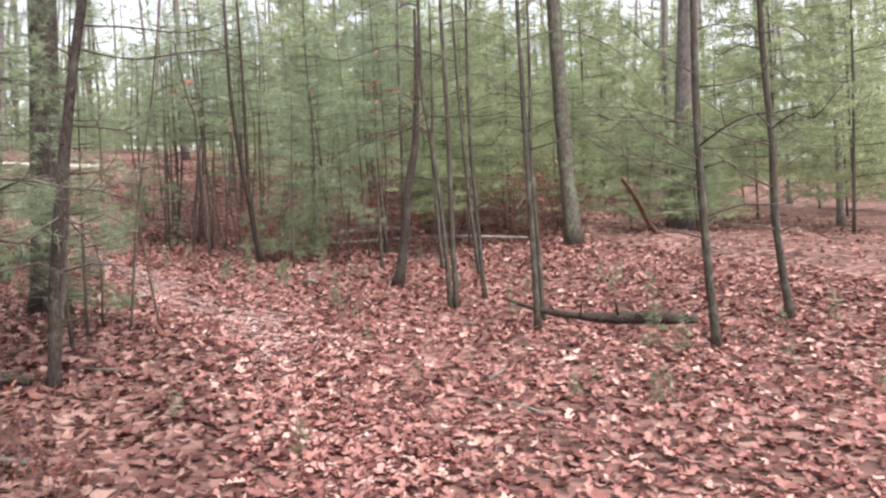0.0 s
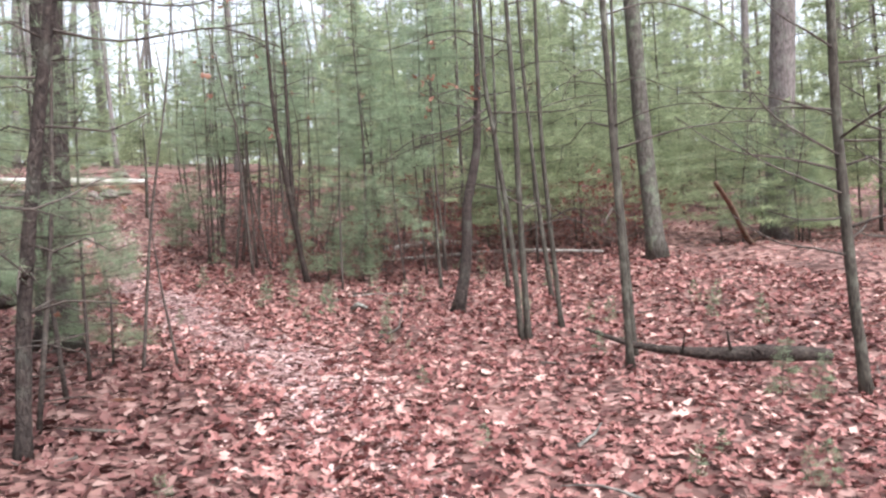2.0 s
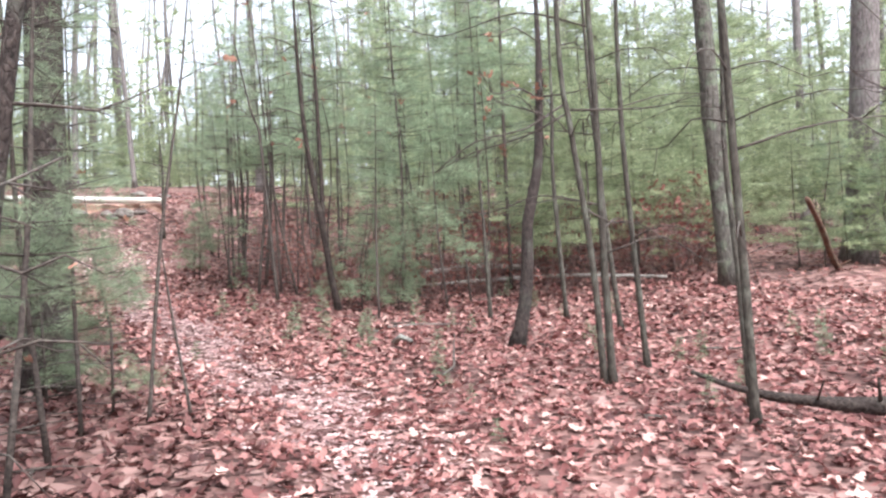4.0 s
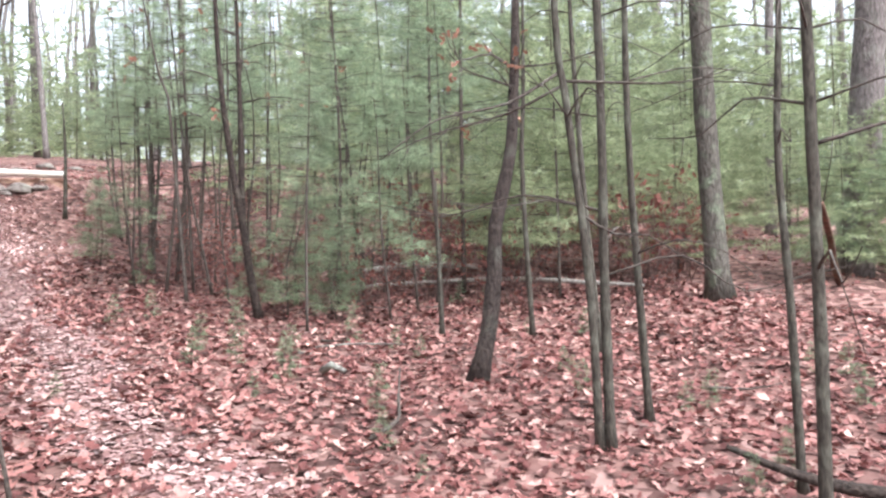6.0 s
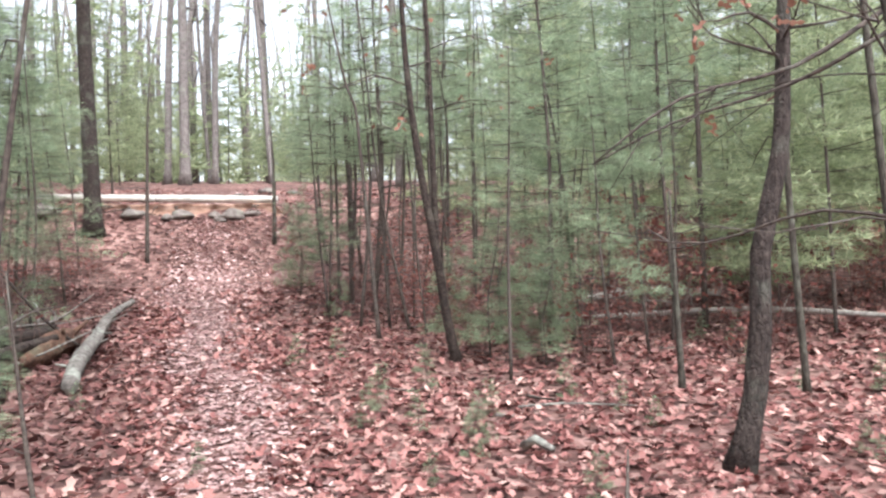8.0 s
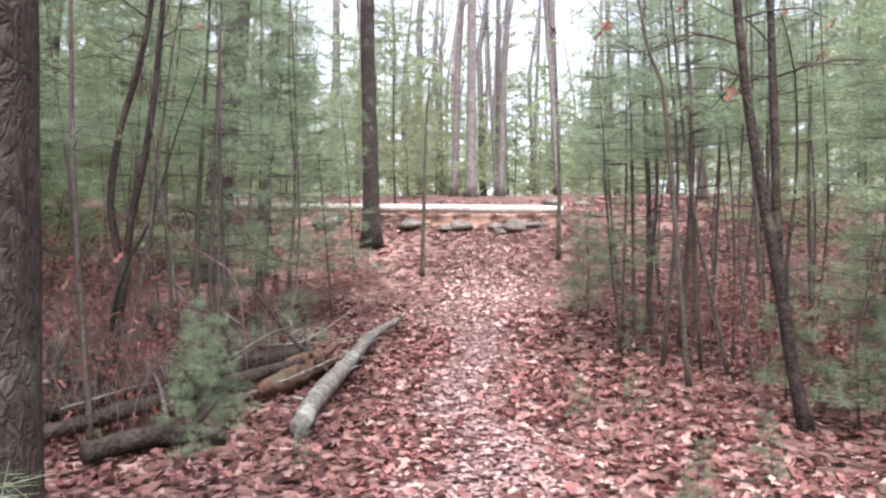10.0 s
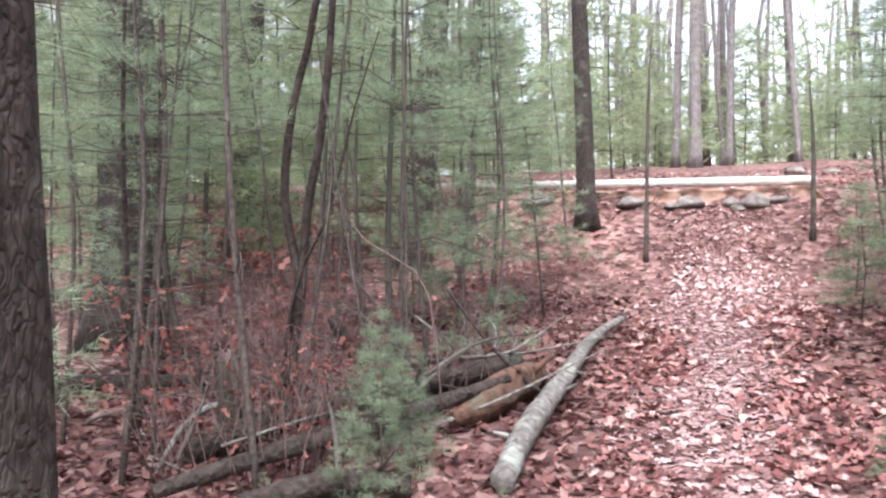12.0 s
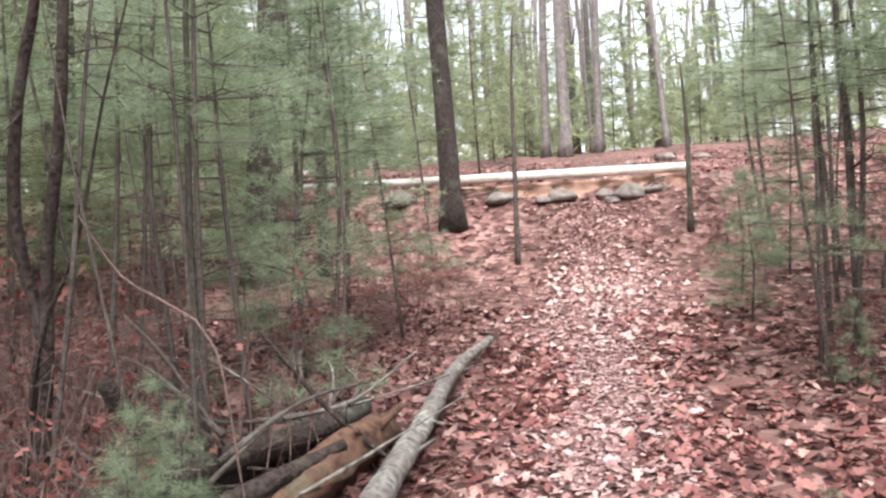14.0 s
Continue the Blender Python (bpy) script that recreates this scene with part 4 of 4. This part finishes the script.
# ---- young pines ----
PL = "bushy young white pine with soft green needles"
pa = pine_sapling("pine_sapling", 3.2, 10.2, 4.2, 61, PL, 0.46, 1.0)
pb = pine_sapling("pine_sapling", 2.0, 11.6, 3.4, 62, PL, 0.52, 0.9)
pc = pine_sapling("pine_sapling", -1.9, 12.6, 3.0, 63, PL, 0.22, 0.85)
pd = pine_sapling("pine_sapling", 5.2, 12.3, 5.2, 64, PL, 0.35, 1.05)
pe = pine_sapling("pine_sapling", -2.6, 13.2, 1.5, 65, "small young white pine with soft green needles", 0.1, 0.6, 34, per=14, width=0.0035)
KINDS = [pa, pb, pc, pd, pe]


def plant(kind, x, y, size, turn):
    return copy_thing(kind, Matrix.Translation((x, y, gz(x, y) - 0.03)) @ Matrix.Rotation(turn, 4, "Z") @ Matrix.Scale(size, 4))


prng = np.random.default_rng(21)


def scatter(n, xr, yr, sizes, clear=1.1, kinds=(0, 1, 2, 3), gap=0.6, keep=None):
    done = []
    for _ in range(n * 12):
        x, y = prng.uniform(*xr), prng.uniform(*yr)
        if abs(x - float(path_x(y))) < clear or any((x - a) ** 2 + (y - b) ** 2 < gap ** 2 for a, b in done):
            continue
        if keep and not keep(x, y):
            continue
        done.append((x, y))
        plant(KINDS[kinds[prng.integers(len(kinds))]], x, y, prng.uniform(*sizes), prng.uniform(0, 6.28))
        if len(done) == n:
            break
    return done


pf = pine_sapling("pine_sapling", 9.0, 16.0, 5.0, 66, "young white pine deep in the wood", 0.12, 1.3, 15, True)
pg = pine_sapling("pine_sapling", -6.0, 19.0, 4.2, 67, "young white pine deep in the wood", 0.1, 1.2, 15, True)
ph = pine_sapling("pine_sapling", -0.95, 4.55, 3.0, 68, "thin young white pine with sparse needles", 0.26, 0.7, 17, per=18, width=0.0028)
pi = pine_sapling("pine_sapling", 1.72, 11.75, 3.9, 69, "thin young white pine with a bare lower stem", 0.42, 0.9, 24, per=13, width=0.0032)
KINDS += [pf, pg, ph]
for x, y, size in ((1.95, 12.3, 1.1), (1.75, 12.9, 0.95), (1.95, 14.2, 1.0), (1.8, 15.9, 0.95), (2.7, 12.4, 1.1), (3.1, 13.4, 1.15), (2.2, 15.0, 1.1), (1.8, 16.6, 0.9), (-2.4, 9.1, 0.9), (-3.0, 9.9, 1.05), (-1.8, 11.0, 0.95), (-3.6, 10.6, 1.1), (-2.4, 11.8, 1.0), (-1.7, 12.6, 0.9), (-4.2, 11.6, 1.1)):
    plant(pi, x, y, size, 3.1 * x + y)
for x, y, size in ((-3.7, 9.5, 1.2), (-0.78, 5.15, 0.95), (-0.62, 5.6, 0.8), (-1.35, 4.9, 1.0), (-1.45, 3.6, 0.9), (-1.3, 6.3, 1.0), (1.45, 12.15, 0.85)):
    plant(ph, x, y, size, 2.3 * x + y)
for k, x, y, size in ((0, -1.9, 4.2, 0.75), (1, -1.75, 5.4, 0.8), (2, -2.6, 8.4, 0.8), (1, -1.6, 3.2, 0.7), (0, 2.5, 9.2, 0.62), (2, 3.4, 9.3, 0.8), (0, 4.3, 9.9, 1.0), (4, -1.12, 9.0, 0.36), (4, -1.35, 9.7, 0.5), (4, 2.85, 10.5, 1.0), (4, 3.0, 9.85, 0.8), (4, 2.35, 10.6, 0.7), (4, 1.75, 15.0, 1.0), (4, -1.12, 9.3, 0.5), (4, 2.55, 9.9, 0.9), (4, 3.3, 10.3, 0.9), (6, 8.4, 7.95, 0.5), (6, 8.95, 7.75, 0.52), (5, 7.95, 8.3, 0.42), (6, 9.5, 8.1, 0.5), (4, 8.6, 7.5, 1.3), (4, 8.0, 7.95, 1.2), (6, 7.3, 9.4, 0.5), (5, 6.9, 10.4, 0.5), (5, 8.4, 10.2, 0.55), (6, 10.2, 8.8, 0.5), (4, -1.5, 11.6, 1.1), (2, -1.45, 13.6, 0.8), (4, -0.42, 6.2, 0.95), (4, -0.8, 6.35, 0.95), (1, 1.5, 12.7, 0.9), (4, -1.38, 9.9, 0.55), (4, -1.12, 9.62, 0.5), (4, 1.25, 13.8, 0.75), (4, 1.3, 14.7, 0.8), (4, 2.9, 9.5, 0.7), (1, 3.9, 9.7, 0.8)):
    plant(KINDS[k], x, y, size, 1.7 * k + x)
scatter(7, (2.9, 6.0), (9.8, 14.0), (0.75, 1.15), 1.35, gap=0.9)
scatter(9, (5.5, 9.0), (9.4, 13.0), (0.5, 0.8), 1.3, (5, 6), gap=1.0)
scatter(9, (-5.5, -1.8), (10.8, 15.5), (0.7, 1.15), 1.8, gap=0.8)
scatter(4, (2.2, 4.5), (13.0, 17.5), (0.7, 1.1), 1.9)
scatter(20, (4.0, 20.0), (14.0, 26.0), (0.8, 1.4), 3.0, (5, 6), 1.3)
scatter(14, (9.5, 18.0), (4.0, 14.0), (0.8, 1.3), 3.0, (5, 6), 1.3)
scatter(20, (-16.0, -3.5), (15.0, 28.0), (0.7, 1.3), 3.0, (5, 6), 1.3)
scatter(6, (3.0, 12.0), (14.5, 20.0), (1.0, 1.5), 2.5, (5, 6), 1.2)
scatter(8, (-12.0, -4.5), (13.0, 20.0), (0.8, 1.3), 3.0, (5, 6), 1.2)
scatter(14, (-3.5, 6.0), (27.0, 36.0), (0.5, 0.9), 0.0, (5, 6), 1.3)

scatter(9, (-9.0, -1.6), (18.8, 26.0), (0.6, 1.0), 1.6, (5, 6), 1.4)

# ---- grown trees of the wood behind ----
TL = "tall forest pine with bare lower trunk"
OL = "tall bare hardwood tree with grey bark"
# Pale bark on all these trunks puts the distance haze into their colour.
ta = tall_tree("tall_pine", -0.9, 26.5, 0.14, 15, 71, TL, True, MAT_BARK_PALE)
tb = tall_tree("tall_pine", 4.5, 24.0, 0.105, 15, 72, TL, True, MAT_BARK_PALE)
tc = tall_tree("bare_tree", -0.2, 29.0, 0.10, 14, 73, OL, False, MAT_BARK_PALE, (0.6, 0.2))
td = tall_tree("bare_tree", 1.4, 27.0, 0.075, 12, 74, OL, False, MAT_BARK_PALE, (-0.8, 0.3))
TALL = [ta, tb, tc, td]
trng = np.random.default_rng(33)
spots = [(-1.4, 27.1), (-0.4, 31.0)]
for _ in range(1500):
    if len(spots) > 70:
        break
    a, d = trng.uniform(-math.pi, math.pi), trng.uniform(12, 52)
    if abs(a - 0.15) > 1.0 and trng.random() > 0.25:
        continue
    x, y = 0.5 + d * math.sin(a), 4 + d * math.cos(a)
    if abs(x - 0.3) < 4.0 and y < 25 or any((x - p) ** 2 + (y - q) ** 2 < 4.0 for p, q in spots):
        continue
    if -7 < x < 10 and -3 < y < 17:
        continue
    spots.append((x, y))
for x, y in spots:
    k = TALL[1 + trng.integers(3)]
    copy_thing(k, Matrix.Translation((x, y, gz(x, y) - 0.06)) @ Matrix.Rotation(trng.uniform(0, 6.28), 4, "Z") @ Matrix.Scale(trng.uniform(0.7, 1.15), 4))

# ---- far woods ----
frng = np.random.default_rng(41)
pcs = []
for _ in range(330):
    a, d = frng.uniform(-1.25, 1.45), frng.uniform(30, 85)
    x, y = 0.5 + d * math.sin(a), 3 + d * math.cos(a)
    hgt, r = frng.uniform(9, 17), frng.uniform(0.06, 0.17)
    z = gz(x, y) - 0.1
    pcs.append(tube([(x, y, z), (x + frng.normal(0, 0.25), y, z + hgt * 0.5), (x + frng.normal(0, 0.6), y, z + hgt)], [r, r * 0.8, r * 0.2], 5, 0.05, 1))
    for _ in range(5):
        zz = z + hgt * frng.uniform(0.3, 0.9)
        w = frng.normal(0, 1.0, 3) + (0, 0, 0.9)
        pcs.append(tube([(x, y, zz), (x + w[0], y + w[1], zz + w[2])], [r * 0.25, r * 0.06], 3, 0.0, 1))
# Same pale bark here, light as if seen through haze.
tagged(new("far_trunks", mesh("far_trunks", *joined(pcs), MAT_BARK_PALE)), "distant bare trunks of the wood", "trees", kind="stuff")
nf = 18000
a, d = frng.uniform(-1.3, 1.5, nf), frng.uniform(26, 80, nf)
hh = frng.exponential(1.0, nf) * np.where((a > 0.14) | (a < -0.3), 4.2, 2.6)
fx, fy = 0.5 + d * np.sin(a), 3 + d * np.cos(a)
tufts = np.stack([fx, fy, ground_z(fx, fy) + hh], 1)
tagged(new("far_foliage", needles_mesh("far_foliage", tufts, np.tile((0, 0, 0.3), (nf, 1)), frng, 9, 0.55, 0.07, MAT_NEEDLE_HAZED)), "distant green pine undergrowth", "foliage", kind="stuff")

# ---- undergrowth ----
sa = shrub("shrub", 3.4, 9.8, 0.8, 81, "low bush with withered red-brown leaves", 150)
sb = shrub("shrub", 4.4, 10.6, 1.0, 82, "low bush with withered red-brown leaves", 190)
sc = shrub("bare_shrub", 2.0, 12.0, 0.9, 83, "bare twiggy undergrowth bush", 12)
SHR = [sa, sb, sc]
for (n, xr, yr) in ((34, (2.4, 9.0), (9.4, 13.0)), (6, (1.5, 3.0), (10.5, 16.5)), (30, (-6.0, -1.3), (9.0, 15.5)), (16, (-3.6, -1.5), (0.6, 5.0))):
    for _ in range(n):
        x, y = prng.uniform(*xr), prng.uniform(*yr)
        copy_thing(SHR[(prng.integers(3) if xr[0] > 0 or prng.random() < 0.35 else 2)], Matrix.Translation((x, y, gz(x, y) - 0.02)) @ Matrix.Rotation(prng.uniform(0, 6), 4, "Z") @ Matrix.Scale(prng.uniform(0.6, 1.1), 4))
for k, x, y, size in ((1, 5.0, 11.45, 1.25), (1, 4.95, 12.2, 1.3), (0, 5.3, 11.8, 1.4), (1, 6.5, 9.0, 1.15), (0, 7.2, 9.2, 1.3), (1, 6.9, 9.5, 1.2), (2, 1.6, 12.4, 0.8), (2, 1.85, 13.4, 0.8), (0, 1.4, 16.3, 0.7), (2, -2.4, 10.9, 1.0), (0, -2.9, 11.3, 1.1), (1, -3.4, 11.9, 1.0)):
    copy_thing(SHR[k], Matrix.Translation((x, y, gz(x, y) - 0.02)) @ Matrix.Rotation(2.1 * x + y, 4, "Z") @ Matrix.Scale(size, 4))
for _ in range(64):
    x, y = prng.uniform(-3, 5.5), prng.uniform(1, 13)
    if abs(x - float(path_x(y))) < 0.6:
        continue
    plant(pe, x, y, prng.uniform(0.1, 0.24), prng.uniform(0, 6))

for _ in range(16):
    x, y = prng.uniform(-2.4, -0.85), prng.uniform(13.6, 16.6)
    copy_thing(SHR[prng.integers(3)], Matrix.Translation((x, y, gz(x, y) - 0.02)) @ Matrix.Rotation(prng.uniform(0, 6), 4, "Z") @ Matrix.Scale(prng.uniform(0.28, 0.5), 4))
for _ in range(14):
    x, y = prng.uniform(-2.6, -1.0), prng.uniform(0.9, 3.6)
    copy_thing(SHR[prng.integers(3)], Matrix.Translation((x, y, gz(x, y) - 0.02)) @ Matrix.Rotation(prng.uniform(0, 6), 4, "Z") @ Matrix.Scale(prng.uniform(0.35, 0.6), 4))

for x, y, size in ((3.41, 3.19, 0.3), (3.55, 3.0, 0.25), (0.0, 2.28, 0.16), (1.39, 8.6, 0.24), (1.85, 7.79, 0.24), (1.8, 8.93, 0.26), (1.25, 8.2, 0.22), (1.73, 7.5, 0.24), (0.3, 7.7, 0.14), (0.95, 10.15, 0.22), (1.3, 10.2, 0.22), (1.55, 12.1, 0.4), (2.05, 8.2, 0.2)):
    plant(pe, x, y, size, 5.1 * x + y)

# ---- leaf litter ----
lrng = np.random.default_rng(91)


def litter(n, xr, yr):
    x, y = lrng.uniform(*xr, n), lrng.uniform(*yr, n)
    return x, y


x1, y1 = litter(58000, (-4.5, 7.0), (-0.5, 14.5))
x2, y2 = litter(8000, (-5.0, 8.0), (14.5, 24.0))
x3, y3 = litter(6000, (5.0, 14.0), (2.0, 18.0))
y4 = np.concatenate([lrng.uniform(0.5, 17.3, 9000), lrng.uniform(11, 17.4, 4500)])
x4 = path_x(y4) + lrng.normal(0, 0.28, 13500)
lx, ly = np.concatenate([x1, x2, x3, x4]), np.concatenate([y1, y2, y3, y4])
on_path = lrng.random(len(lx)) > ss(0.1 + 0.2 * ss(12.5, 15, ly), 0.7 + 0.3 * ss(12.5, 15, ly), np.abs(lx - path_x(ly) + 0.12 * np.sin(1.9 * ly) + 0.07 * np.sin(5.1 * ly)))
on_path &= lrng.random(len(lx)) < 0.3 + 0.7 * ss(2.0, 6.0, ly)
keepers = (~on_path | (lrng.random(len(lx)) < 0.85)) & ~((ly > 17.4) & (ly < 17.72) & (lx > -3) & (lx < 1.4) & (lrng.random(len(lx)) < 0.85))
lx, ly, on_path = lx[keepers], ly[keepers], on_path[keepers]
lsize = lrng.triangular(0.035, 0.066, 0.12, len(lx)) * np.where(on_path, 0.8, 1.0)
lz = ground_z(lx, ly) + lrng.uniform(0.003, 0.03, len(lx)) * np.where(on_path, 0.5, 1.0)
P3 = np.stack([lx, ly, lz], 1)
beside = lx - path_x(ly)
# Leaves in the darkened colour: left of the path, and right under the pines.
shaded = ~on_path & (lrng.random(len(lx)) < (ss(0.25, 1.0, -beside) + 0.45 * ss(0.35, 1.0, beside) * ss(7.5, 9.5, ly)) * (1 - ss(14, 17, ly)))
# Paler leaf mix on the bank, denser towards the path.
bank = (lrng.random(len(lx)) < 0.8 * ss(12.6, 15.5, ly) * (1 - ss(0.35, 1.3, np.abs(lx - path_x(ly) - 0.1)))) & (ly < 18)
on_path, shaded = on_path & ~bank, shaded & ~bank
close = ~on_path & ~shaded & ~bank & (np.abs(lx - path_x(ly)) < 2.6) & (ly < 11.5)
loose = ~on_path & ~close & ~shaded & ~bank
tagged(new("leaf_litter", leaves_mesh("leaf_litter", P3[close], lsize[close], 0.3, MAT_LITTER, 92, 6)), "thick litter of dry brown oak leaves", "leaves", kind="stuff")
tagged(new("leaf_litter", leaves_mesh("leaf_litter", P3[loose], lsize[loose], 0.3, MAT_LITTER, 94, 3)), "thick litter of dry brown oak leaves under trees", "leaves", kind="stuff")
tagged(new("damp_leaf_litter", leaves_mesh("damp_leaf_litter", P3[shaded], lsize[shaded], 0.36, MAT_SHADED, 95, 3)), "oak leaves beside the path, coloured darker for tree shade", "leaves", kind="stuff")
tagged(new("path_litter", leaves_mesh("path_litter", P3[on_path], lsize[on_path], 0.1, MAT_PATHLEAF, 93)), "trodden pale oak leaves on the path", "leaves", kind="stuff")
tagged(new("bank_litter", leaves_mesh("bank_litter", P3[bank], lsize[bank], 0.3, MAT_BANKLEAF, 96, 3)), "paler oak leaves on the bank", "leaves", kind="stuff")
LEAVES = []
for k in range(8):
    v, t = leaf_shape(lrng.uniform(0.085, 0.13), lrng.uniform(0.055, 0.08), 6, lrng.uniform(0.0, 0.5), lrng.uniform(0.0, 0.8), lrng)
    LEAVES.append(tri_mesh("leaf", v, t, MAT_LEAF_ONE))
for k in range(300):
    y = lrng.uniform(2.5, 11.5)
    x = float(path_x(y)) + lrng.normal(0, 1.1)
    o = new("leaf", LEAVES[k % 8])
    o.parent = ground
    lie = Matrix.Rotation(lrng.uniform(0, 6.28), 4, "Z") @ Matrix.Rotation(lrng.normal(0, 0.3), 4, "Y") @ Matrix.Rotation(lrng.normal(0, 0.3), 4, "X")
    o.matrix_basis = Matrix.Translation((x, y, gz(x, y) + 0.035)) @ Matrix.Rotation(SLOPE, 4, "X") @ lie
